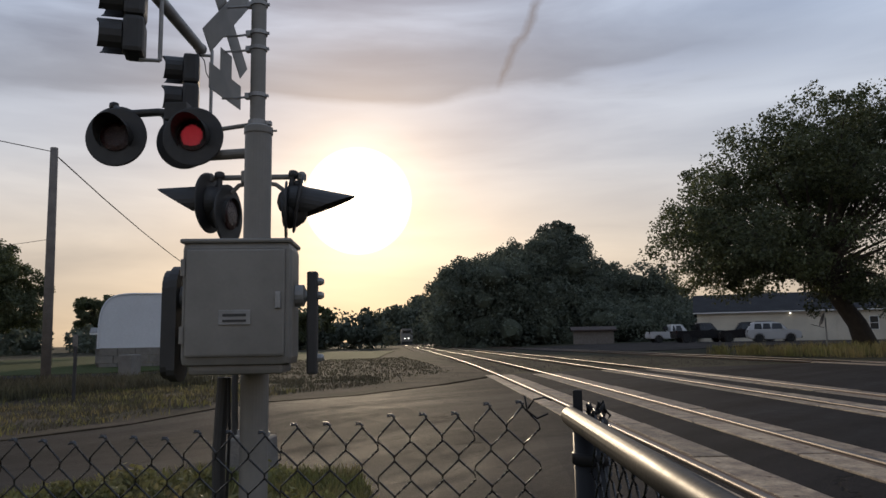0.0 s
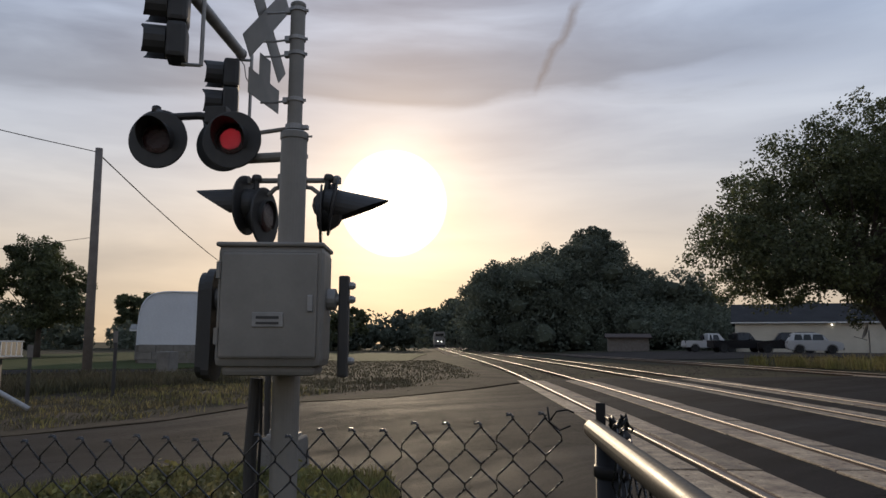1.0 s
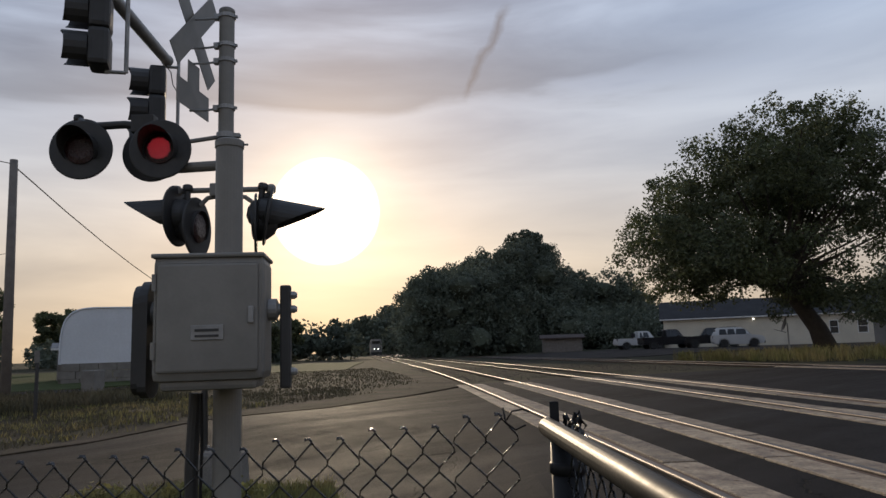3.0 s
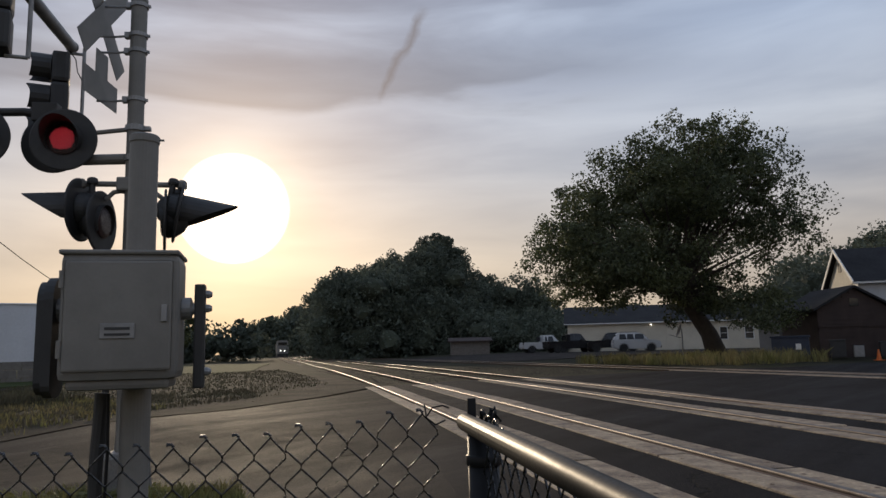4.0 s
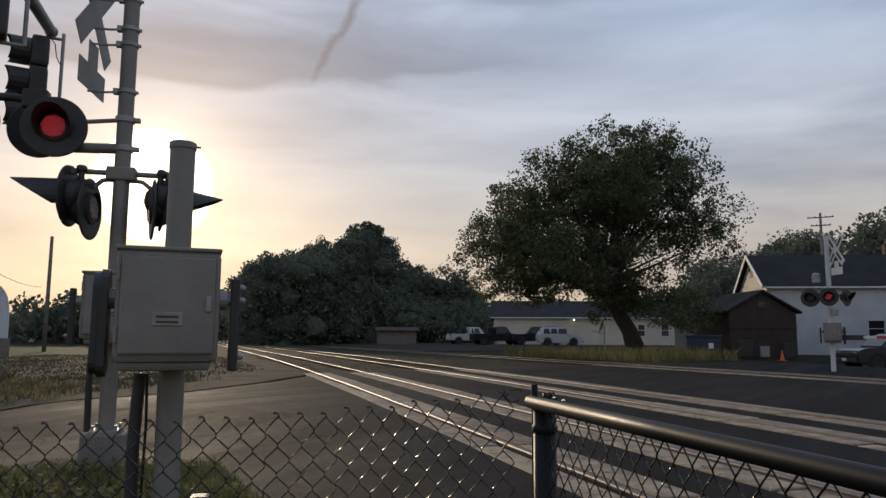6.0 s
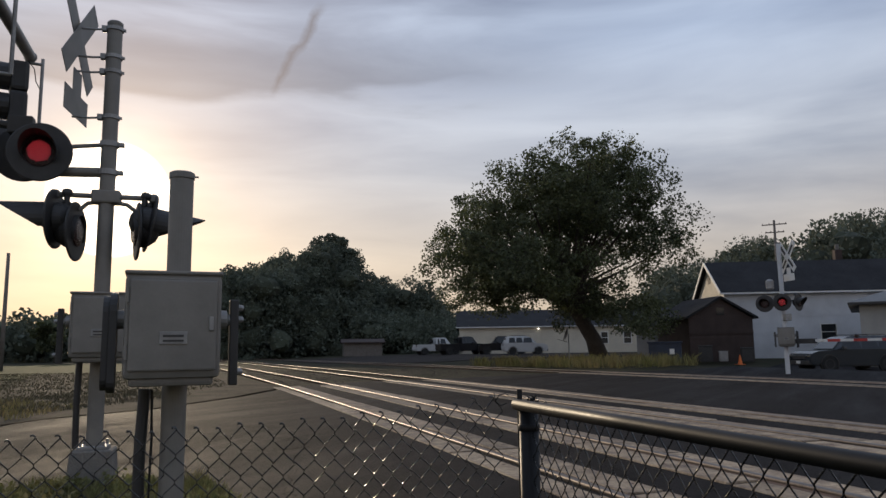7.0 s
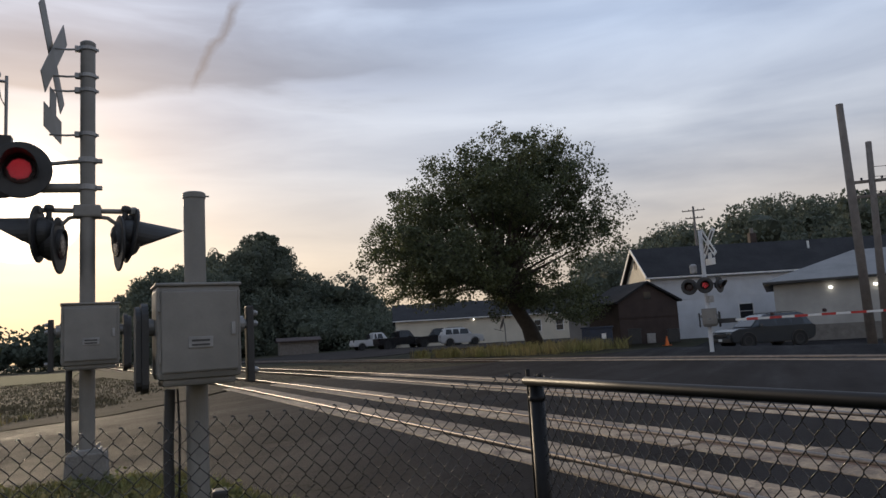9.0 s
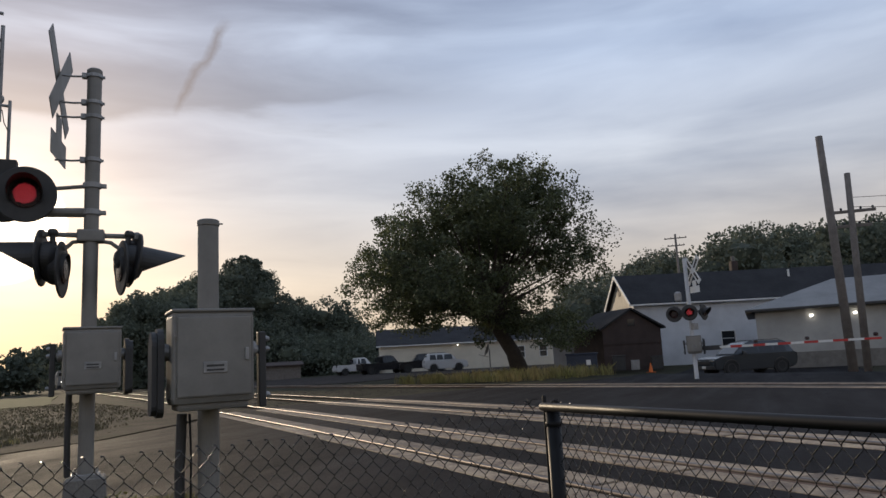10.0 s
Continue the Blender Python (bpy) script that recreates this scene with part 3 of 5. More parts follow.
# ---- crossing signals ----
def gate_mechanism(at, rz, label, counterweight=-1):
    """A cast housing on a pole with its lid, door, shaft, weight and gate-arm plate. The base of at is the housing's underside."""
    g = thing("gate_mechanism", label, "gate machine", at, rz, group="gate machines")
    bm = box(B(), (-0.260, -0.17, 0.03), (0.260, 0.15, 0.628), bevel=0.04)
    part("housing", bm, SILVER, g)
    bm = box(B(), (-0.266, -0.180, 0.618), (0.263, 0.16, 0.640), bevel=0.010)
    part("lid", bm, SILVER, g)
    bm = box(B(), (-0.225, -0.14, -0.01), (0.225, 0.135, 0.045), bevel=0.022)
    part("underside", bm, SILVER, g)
    bm = box(B(), (-0.236, -0.182, 0.075), (0.236, -0.166, 0.590), bevel=0.012)
    door = part("door", bm, SILVER, g)
    bm = box(B(), (-0.075, -0.189, 0.225), (0.075, -0.1815, 0.295), bevel=0.003)
    plate = part("name_plate", bm, GALV, door, "dull grey name plate")
    bm = B()
    box(bm, (-0.055, -0.1915, 0.238), (0.055, -0.1885, 0.249))
    box(bm, (-0.055, -0.1915, 0.264), (0.055, -0.1885, 0.277))
    part("lettering", bm, BLACK, plate, "dark bars of unreadable lettering")
    for z in (0.18, 0.50):
        part("hinge", tube(B(), (-0.247, -0.178, z - 0.04), (-0.247, -0.178, z + 0.04), 0.011, seg=10), SILVER, g)
    part("latch", box(B(), (0.19, -0.196, 0.30), (0.215, -0.181, 0.38), bevel=0.004), GALV, door, "steel door latch")
    for s in (-1, 1):
        bm = lathe(B(), [(0.055, 0), (0.055, 0.04), (0.03, 0.05), (0.03, 0.10)], Matrix.Translation((0.262 * s, 0, 0.37)) @ pose(0, 0, 0, 0, 90 * s, 0), 16)
        part("main_shaft", bm, GALV, g)
    # the plate that carries the gate arm, with its bolts
    a = -counterweight
    plate2 = part("arm_plate", box(B(), (a * 0.345 - 0.026, -0.035, -0.02), (a * 0.345 + 0.026, 0.035, 0.49), bevel=0.010), BLACK, g, "upright black steel arm plate")
    for z in (0.44, 0.37, 0.06):
        part("arm_bolt", lathe(B(), [(0.020, 0), (0.020, 0.018), (0.012, 0.032)], Matrix.Translation((a * 0.370, 0, z)) @ pose(0, 0, 0, 0, 90 * a, 0), 8), GALV, plate2)
    # the counterweight: two stacked slabs with round ends
    s = counterweight
    for k, (x0, x1, y0, y1, z0, z1) in enumerate(((0.298, 0.338, -0.10, 0.12, -0.045, 0.525), (0.340, 0.372, -0.085, 0.105, -0.030, 0.505))):
        cy, r = (y0 + y1) / 2, (y1 - y0) / 2
        ring = [(cy + r * math.cos(q), z1 - r + r * math.sin(q)) for q in [math.pi * j / 10 for j in range(11)]]
        ring += [(cy - r * math.cos(q), z0 + 0.06 - 0.06 * math.sin(q)) for q in [math.pi * j / 8 for j in range(9)]]
        bm = B()
        lo = [bm.verts.new((s * x0, y, z)) for y, z in ring]
        hi = [bm.verts.new((s * x1, y, z)) for y, z in ring]
        bm.faces.new(lo)
        bm.faces.new(hi[::-1])
        for j in range(len(ring)):
            bm.faces.new((lo[j], hi[j], hi[(j + 1) % len(ring)], lo[(j + 1) % len(ring)]))
        part("counterweight", bm, BLACK, g, "heavy round-ended black counterweight")
    return g


def signal_mast(at, top, label, sign_dir):
    m = thing("signal_mast", label, "signal mast", at, 0)
    h = top - at[2]
    bm = tube(B(), (0, 0, 0.10), (0, 0, h), 0.0735, seg=24)
    part("mast", bm, SILVER, m)
    bm = lathe(B(), [(0.078, h - 0.03), (0.078, h - 0.002), (0.06, h + 0.014), (0.0, h + 0.02)], seg=20)
    part("cap", bm, SILVER, m)
    return m


def flasher(at, rz, lit, label, hood=0.25, size=0.292):
    """One flashing lamp: background disc, lamp housing, lens and hood. It faces -y of its own frame."""
    f = thing("flashing_light", label, "crossing light", at, rz, group="flashing lights")
    turn = pose(0, 0, 0, 90, 0, 0)
    bm = lathe(B(), [(size - 0.012, -0.012), (size, -0.006), (size, 0.006), (size - 0.012, 0.012)], turn, 40)
    part("background_disc", bm, BLACK, f)
    bm = lathe(B(), [(0.155, 0.0), (0.165, -0.03), (0.15, -0.10), (0.10, -0.17), (0.045, -0.20)], turn, 28)
    part("lamp_housing", bm, BLACK, f)
    bm = lathe(B(), [(0.148, 0.016), (0.143, 0.028), (0.10, 0.040), (0.0, 0.045)], turn, 28)
    part("lens", bm, LENS, f, "glowing red dotted lens" if lit else "dark red lens")
    if lit:
        dots = B()
        for k in range(110):
            rr, aa = 0.105 * math.sqrt((k + 0.5) / 110), k * 2.39996
            tube(dots, (rr * math.cos(aa), -0.046 + rr * rr * 0.9, rr * math.sin(aa)), (rr * math.cos(aa), -0.050 + rr * rr * 0.9, rr * math.sin(aa)), 0.0042, seg=6)
        part("led_dots", dots, LENS_ON, f)
    # hood: an open half tube over the lens
    bm = B()
    n = 18
    ins, outs = [], []
    for k in range(n + 1):
        a = radians(-35 + 250 * k / n)
        reach = 0.02 + hood * max(math.sin(a) * 0.55 + 0.45, 0.05)
        for rad, store in ((0.166, outs), (0.160, ins)):
            store.append((bm.verts.new((rad * math.cos(a), -0.012, rad * math.sin(a))), bm.verts.new((rad * math.cos(a), -0.012 - reach, rad * math.sin(a)))))
    for k in range(n):
        bm.faces.new((outs[k][0], outs[k + 1][0], outs[k + 1][1], outs[k][1]))
        bm.faces.new((ins[k][0], ins[k][1], ins[k + 1][1], ins[k + 1][0]))
        bm.faces.new((outs[k][1], outs[k + 1][1], ins[k + 1][1], ins[k][1]))
    part("hood", bm, BLACK, f)
    bm = tube(B(), (0, 0.10, 0.02), (0, 0.10, 0.25), 0.028, seg=12)
    lathe(bm, [(0.045, 0), (0.05, 0.02), (0.045, 0.05), (0.03, 0.06)], Matrix.Translation((0, 0.10, 0.24)), 14)
    part("hanger", bm, BLACK, f)
    return f


MAST = (-1.945, 6.345)
MASTZ = -0.28
mast = signal_mast((*MAST, MASTZ), 4.43, "silver-painted steel signal mast on a concrete footing", 1)


def on_mast(name, bm, material=SILVER, label=""):
    for v in bm.verts:
        v.co -= Vector((MAST[0], MAST[1], MASTZ))
    return part(name, bm, material, mast, label)


bm = box(B(), (MAST[0] - 0.13, MAST[1] - 0.13, 0.16), (MAST[0] + 0.13, MAST[1] + 0.13, 0.19), bevel=0.006)
on_mast("base_plate", bm, GALV)
for dx in (-0.1, 0.1):
    for dy in (-0.1, 0.1):
        on_mast("anchor_bolt", tube(B(), (MAST[0] + dx, MAST[1] + dy, 0.15), (MAST[0] + dx, MAST[1] + dy, 0.235), 0.014, seg=8), GALV)
bm = B()
vb = [(-0.20, -0.20), (0.20, -0.20), (0.20, 0.20), (-0.20, 0.20)]
lo = [bm.verts.new((MAST[0] + x * 1.08, MAST[1] + y * 1.08, -0.45)) for x, y in vb]
hi = [bm.verts.new((MAST[0] + x * 0.9, MAST[1] + y * 0.9, 0.16)) for x, y in vb]
bm.faces.new(lo[::-1])
bm.faces.new(hi)
for k in range(4):
    bm.faces.new((lo[k], lo[(k + 1) % 4], hi[(k + 1) % 4], hi[k]))
bmesh.ops.bevel(bm, geom=bm.edges[:], offset=0.015, segments=1, affect="EDGES")
foot = part("concrete_footing", bm, CONCRETE)
tagged(foot, "grey concrete footing under the signal mast", "footing")

# sign boards of the crossbuck, turned nearly edge-on
SD = Matrix.Translation((MAST[0] - 0.33, MAST[1] + 0.02, 0)) @ pose(0, 0, 0, 0, 0, 83.5)


def board(bm, cx, cz, w, h, tilt, y=0.0, thick=0.004):
    m = SD @ Matrix.Translation((cx, y, cz)) @ Matrix.Rotation(radians(tilt), 4, "Y")
    box(bm, (-w / 2, -thick, -h / 2), (w / 2, thick, h / 2), m)
    return bm


XZ = 4.26
crossbuck = thing("crossbuck_sign", "white crossbuck sign seen from its bare metal back", "sign", (MAST[0] - 0.36, MAST[1], XZ))


def on_sign(owner, base, name, bm, material, label=""):
    for v in bm.verts:
        v.co -= Vector(base)
    return part(name, bm, material, owner, label)


cb = (MAST[0] - 0.36, MAST[1], XZ)
on_sign(crossbuck, cb, "blade", board(B(), 0, XZ, 0.23, 1.22, 45, -0.012), SILVER)
on_sign(crossbuck, cb, "blade", board(B(), 0, XZ, 0.23, 1.22, -45, 0.012), SILVER)
tracks_sign = thing("track_count_sign", "inverted T-shaped track count sign, bare back", "sign", (MAST[0] - 0.36, MAST[1], 3.62))
ts = (MAST[0] - 0.36, MAST[1], 3.62)
bm = board(B(), 0, 3.53, 0.68, 0.25, 0)
board(bm, 0, 3.77, 0.24, 0.24, 0)
on_sign(tracks_sign, ts, "plate", bm, SILVER)
for z in (4.36, 4.06, 3.90, 3.42):
    bm = sweep(B(), [(MAST[0] - 0.06, MAST[1], z), (MAST[0] - 0.2, MAST[1], z - 0.015), (MAST[0] - 0.36, MAST[1] + 0.01, z - 0.01)], 0.011, 6)
    lathe(bm, [(0.078, z - 0.022), (0.086, z - 0.018), (0.086, z + 0.018), (0.078, z + 0.022)], Matrix.Translation((*MAST, 0)), 18)
    box(bm, (MAST[0] - 0.125, MAST[1] - 0.03, z - 0.03), (MAST[0] - 0.07, MAST[1] + 0.03, z + 0.03), bevel=0.008)
    box(bm, (MAST[0] + 0.07, MAST[1] - 0.012, z - 0.012), (MAST[0] + 0.105, MAST[1] + 0.012, z + 0.012))
    on_mast("sign_bracket", bm, GALV)

# upper pair of flashers on a side arm
bm = sweep(B(), [(MAST[0], MAST[1], 2.85), (MAST[0] - 0.78, MAST[1] + 0.10, 2.85)], 0.05, 12)
on_mast("light_arm", bm, SILVER)
bm = sweep(B(), [(MAST[0], MAST[1], 3.14), (MAST[0] - 0.35, MAST[1] - 0.02, 3.09), (MAST[0] - 0.6, MAST[1] - 0.04, 3.0)], 0.022, 8)
on_mast("brace", bm, SILVER)
bm = sweep(B(), [(MAST[0] - 0.62, MAST[1] + 0.04, 3.24), (MAST[0] - 1.0, MAST[1] + 0.04, 3.30), (MAST[0] - 1.36, MAST[1] + 0.04, 3.29)], 0.04, 10)
box(bm, (MAST[0] - 0.92, MAST[1] - 0.03, 3.20), (MAST[0] - 0.70, MAST[1] + 0.11, 3.38), bevel=0.015)
on_mast("cross_arm", bm, BLACK)
for z in (3.14, 2.85):
    bm = lathe(B(), [(0.08, z - 0.03), (0.09, z - 0.026), (0.09, z + 0.026), (0.08, z + 0.03)], Matrix.Translation((*MAST, 0)), 18)
    box(bm, (MAST[0] + 0.07, MAST[1] - 0.03, z - 0.02), (MAST[0] + 0.14, MAST[1] + 0.03, z + 0.02), bevel=0.005)
    on_mast("clamp", bm, GALV)
flasher((MAST[0] - 1.37, MAST[1] - 0.06, 3.03), 6, False, "black round flashing crossing light, unlit, on a side arm")
flasher((MAST[0] - 0.61, MAST[1] - 0.06, 3.01), 4, True, "black round flashing crossing light glowing red")
# the lamps that face the other way, back to back with the upper pair
flasher((MAST[0] - 1.58, MAST[1] + 0.36, 3.19), 186, False, "black round flashing light facing away from the road")
flasher((MAST[0] - 0.86, MAST[1] + 0.36, 3.09), 184, False, "black round flashing light facing away from the road")
on_mast("lamp_arm", sweep(B(), [(MAST[0] - 0.63, MAST[1] + 0.04, 3.27), (MAST[0] - 0.86, MAST[1] + 0.28, 3.36)], 0.03, 8), BLACK)
on_mast("lamp_arm", sweep(B(), [(MAST[0] - 1.36, MAST[1] + 0.04, 3.29), (MAST[0] - 1.58, MAST[1] + 0.28, 3.46)], 0.03, 8), BLACK)
# lower pairs, seen from the side
bm = sweep(B(), [(MAST[0] - 0.46, MAST[1], 2.61), (MAST[0] + 0.44, MAST[1], 2.60)], 0.026, 10)
sweep(bm, [(MAST[0] - 0.05, MAST[1], 2.55), (MAST[0] - 0.17, MAST[1], 2.53), (MAST[0] - 0.24, MAST[1], 2.46)], 0.022, 8)
sweep(bm, [(MAST[0] + 0.05, MAST[1], 2.55), (MAST[0] + 0.19, MAST[1], 2.53), (MAST[0] + 0.27, MAST[1], 2.47)], 0.022, 8)
for dx, dz in ((-0.46, 2.61), (0.44, 2.60)):
    lathe(bm, [(0.02, -0.05), (0.045, -0.03), (0.045, 0.02), (0.025, 0.045)], Matrix.Translation((MAST[0] + dx, MAST[1], dz)), 12)
box(bm, (MAST[0] - 0.13, MAST[1] - 0.09, 2.53), (MAST[0] + 0.13, MAST[1] + 0.09, 2.66), bevel=0.02)
on_mast("cross_arm", bm, SILVER)
flasher((MAST[0] - 0.45, MAST[1] - 0.02, 2.36), -97, False, "black round flashing light with a long hood, side on", 0.50)
flasher((MAST[0] - 0.26, MAST[1] - 0.02, 2.24), 83, False, "black round flashing light back to back with its neighbour", 0.03)
nodding = flasher((MAST[0] + 0.42, MAST[1] - 0.02, 2.34), 103, False, "black round flashing light with a long hood, side on", 0.48)
nodding.matrix_world = nodding.matrix_world @ pose(0, 0, 0, 10, 0, 0)
flasher((MAST[0] + 0.30, MAST[1] - 0.02, 2.26), -77, False, "black round flashing light back to back with its neighbour", 0.03)

gate_mechanism((MAST[0] + 0.045, MAST[1] - 0.21, 0.985), 6, "silver gate machine housing fixed to the signal mast", counterweight=1)
GP = (-1.022, 3.36)
pole = thing("gate_pole", "silver steel gate pole with a flat cap", "pole", (*GP, -0.24))
part("shaft", tube(B(), (0, 0, -0.1), (0, 0, 2.395), 0.0715, seg=28), SILVER, pole, smooth=False)
bm = lathe(B(), [(0.075, 2.375), (0.077, 2.38), (0.077, 2.412), (0.066, 2.42), (0.0, 2.424)], seg=28)
tube(bm, (0.07, 0, 2.395), (0.10, 0, 2.395), 0.006, seg=6)
part("cap", bm, SILVER, pole)
bm = sweep(B(), [(-0.17, 0.02, 1.08), (-0.185, 0.01, 0.7), (-0.18, 0.02, 0.2), (-0.19, 0.02, -0.1)], 0.034, 12)
part("conduit", bm, BLACK, pole, "black flexible cable conduit")
bm = sweep(B(), [(-0.125, -0.03, 1.08), (-0.115, -0.04, 0.8), (-0.12, -0.05, 0.45), (-0.14, -0.03, 0.1)], 0.008, 6)
part("ground_wire", bm, VINYL, pole)
gate_mechanism((-1.030, 3.17, 0.878), 6, "silver gate machine housing on its pole beside the road", counterweight=-1)
bm = sweep(B(), [(MAST[0] - 0.16, MAST[1] - 0.02, 1.1), (MAST[0] - 0.17, MAST[1] - 0.02, 0.6), (MAST[0] - 0.165, MAST[1], 0.17)], 0.03, 10)
on_mast("conduit", bm, BLACK, "black cable conduit beside the mast")
# pull box by the gate pole
bm = box(B(), (GP[0] + 0.10, GP[1] + 0.25, -0.35), (GP[0] + 0.21, GP[1] + 0.40, 0.10), bevel=0.02)
tagged(part("cable_box", bm, BLACK), "small dark cable box behind the gate pole", "box")

# ---- traffic signals on an overhead arm ----
over = thing("overhead_signal_arm", "galvanised overhead arm that carries the traffic signals", "signal arm", (-2.6, -5.2, -0.15))
bm = B()
sweep(bm, [(-0.48, 12.96, 4.68), (-0.30, 8.0, 4.70), (-0.05, 0.0, 4.76)], [0.062, 0.075, 0.10], 18)
lathe(bm, [(0.07, 0), (0.072, 0.02), (0.05, 0.035)], Matrix.Translation((-0.48, 12.95, 4.68)) @ pose(0, 0, 0, -90, 0, 0), 18)
part("arm", bm, GALV, over)
bm = B()
tube(bm, (0, 0, 0), (0, 0, 4.95), 0.15, 0.10, seg=20)
part("pole", bm, GALV, over)


def traffic_signal(at, rz, label, drop):
    s = thing("traffic_signal", label, "traffic signal", at, rz, group="traffic signals")
    for k in range(3):
        z = -0.36 * k
        bm = box(B(), (-0.155, -0.02, z - 0.358), (0.155, 0.165, z - 0.002), bevel=0.045)
        part("section", bm, BLACK, s)
        bm = lathe(B(), [(0.145, 0.0), (0.14, 0.015), (0.0, 0.03)], Matrix.Translation((0, -0.02, z - 0.18)) @ pose(0, 0, 0, 90, 0, 0), 20)
        part("lens", bm, GLASS, s, "dark unlit lens")
        bm = B()
        n, rows = 14, []
        for q in range(n + 1):
            a = radians(-60 + 300 * q / n)
            reach = 0.24 - 0.05 * abs(math.cos(a))
            rows.append([bm.verts.new((rad * math.cos(a), yy, z - 0.18 + rad * math.sin(a))) for rad, yy in ((0.158, -0.02), (0.158, -0.02 - reach), (0.152, -0.02 - reach), (0.152, -0.02))])
        for u, v in zip(rows, rows[1:]):
            for e in range(4):
                bm.faces.new((u[e], u[(e + 1) % 4], v[(e + 1) % 4], v[e]))
        part("hood", bm, BLACK, s)
    px, py = 0.02, 0.30
    bm = sweep(B(), [(px, py, drop), (px, py, -1.10)], 0.02, 8)
    sweep(bm, [(px, py, -1.10), (0, 0.12, -1.10)], 0.018, 8)
    sweep(bm, [(px, py, 0.03), (0, 0.12, 0.03)], 0.018, 8)
    part("hanger_pipe", bm, GALV, s)
    bm = sweep(B(), [(px, py * 0.5, 0.05), (px + 0.03, py * 0.72, -0.05), (px + 0.03, py * 0.8, -0.2), (px, py, -0.3)], 0.006, 6)
    part("cable", bm, VINYL, s)
    return s


traffic_signal((-3.24, 7.70, 4.42), -71, "black three-lens traffic signal hung at the arm's end, unlit", 0.10)
traffic_signal((-3.05, 5.88, 4.755), -71, "black three-lens traffic signal hung from the arm, unlit", -0.10)


# ---- foliage ----
def quads(name, centres, size, material, parent=None, label="", rng=None, up_bias=0.0, aspect=1.0):
    """Many small leaf blades in one mesh."""
    n = len(centres)
    a = rng.normal(size=(n, 3))
    a /= np.linalg.norm(a, axis=1)[:, None]
    b = rng.normal(size=(n, 3))
    b = np.cross(a, b)
    b /= np.linalg.norm(b, axis=1)[:, None]
    s = (size * rng.uniform(0.55, 1.25, n))[:, None]
    p, q = a * s, b * s * 0.62 * aspect
    v = np.empty((n, 4, 3))
    v[:, 0], v[:, 1], v[:, 2], v[:, 3] = centres - p, centres + q, centres + p, centres - q
    me = bpy.data.meshes.new(name)
    me.from_pydata(v.reshape(-1, 3).tolist(), [], np.arange(4 * n).reshape(n, 4).tolist())
    me.materials.append(material)
    ob = new(name, me)
    ob.parent = parent
    if label:
        ob["label"] = label
    return ob


def clump_points(rng, centre, radius, n, flat=0.8, shell=0.55):
    d = rng.normal(size=(n, 3))
    d /= np.linalg.norm(d, axis=1)[:, None]
    r = radius * (shell + (1 - shell) * rng.random(n) ** 0.5) * (0.86 + 0.28 * rng.random(n))
    p = d * r[:, None]
    p[:, 2] *= flat
    return p + np.array(centre)


def tree(label, at, height, spread, trunk_r, fork, clumps, leaf, per, seed, lean=(0, 0), crown_off=(0, 0), low=0.12, name="tree", group="", shape=None, fat=1.0, gaps=0.0):
    """A tapered trunk, forking limbs, and a crown of many leafy clumps with gaps between them."""
    rng = np.random.default_rng(seed)
    t = thing(name, label, "tree", at, 0, group)
    top = Vector((lean[0], lean[1], fork))
    bm = B()
    sweep(bm, [(0, 0, -0.3), (lean[0] * 0.25, lean[1] * 0.25, fork * 0.35), (lean[0] * 0.7, lean[1] * 0.7, fork * 0.75), top], [trunk_r * 1.35, trunk_r, trunk_r * 0.86, trunk_r * 0.75], 12)
    part("trunk", bm, BARK, t, smooth=True)
    cs = []
    tries = 0
    while len(cs) < clumps and tries < clumps * 60:
        tries += 1
        u = rng.uniform(-1, 1, 3)
        if shape is None:
            if (u[0] ** 2 + u[1] ** 2 + u[2] ** 2) > 1:
                continue
        elif not shape(u):
            continue
        z = height * (low + (1 - low) * (u[2] + 1) / 2)
        p = np.array((u[0] * spread + crown_off[0], u[1] * spread + crown_off[1], z))
        if all(np.linalg.norm(p - c) > spread * 0.14 for c in cs):
            cs.append(p)
    for c in cs[: max(6, clumps // 2)]:
        c = Vector(c)
        mid = top.lerp(c, 0.5) + Vector((0, 0, 0.06 * height)) * rng.uniform(-0.4, 1)
        limb = sweep(B(), [top - Vector((0, 0, fork * 0.12)), top.lerp(mid, 0.55), mid, c], [trunk_r * 0.42, trunk_r * 0.28, trunk_r * 0.17, trunk_r * 0.05], 6)
        part("limb", limb, BARK, t)
    pts = []
    for c in cs:
        r = spread * rng.uniform(0.13, 0.25) * fat
        pts.append(clump_points(rng, c, r, per, 0.75, 0.25))
        for _ in range(4):
            d = rng.normal(size=3)
            d /= np.linalg.norm(d)
            pts.append(clump_points(rng, c + d * r * 0.95 * np.array((1, 1, 0.8)), r * 0.42, per // 6, 0.8, 0.1))
    pts = np.concatenate(pts)
    if gaps:
        # thin the leaves in pockets, most of all low inside the crown
        def pocket(p):
            low_in = 1.0 - min(1.0, abs(p[2] - height * 0.42) / (height * 0.2))
            side = 1.0 - min(1.0, abs(p[0] - crown_off[0] - spread * 0.3) / (spread * 0.5))
            if noise.noise(Vector(p) * 2.3 + Vector((5, 3, 1))) < -0.30:
                return False
            return noise.noise(Vector(p) * 0.95) > -0.42 + gaps + 0.66 * max(0.0, low_in) * max(0.0, side)
        pts = pts[np.array([pocket(p) for p in pts])]
    quads("crown", pts, leaf, LEAF, t, rng=rng)
    return t


def profile(table, az):
    for (a, e), (b, f) in zip(table, table[1:]):
        if a <= az <= b:
            return e + (f - e) * (az - a) / (b - a)
    return 0


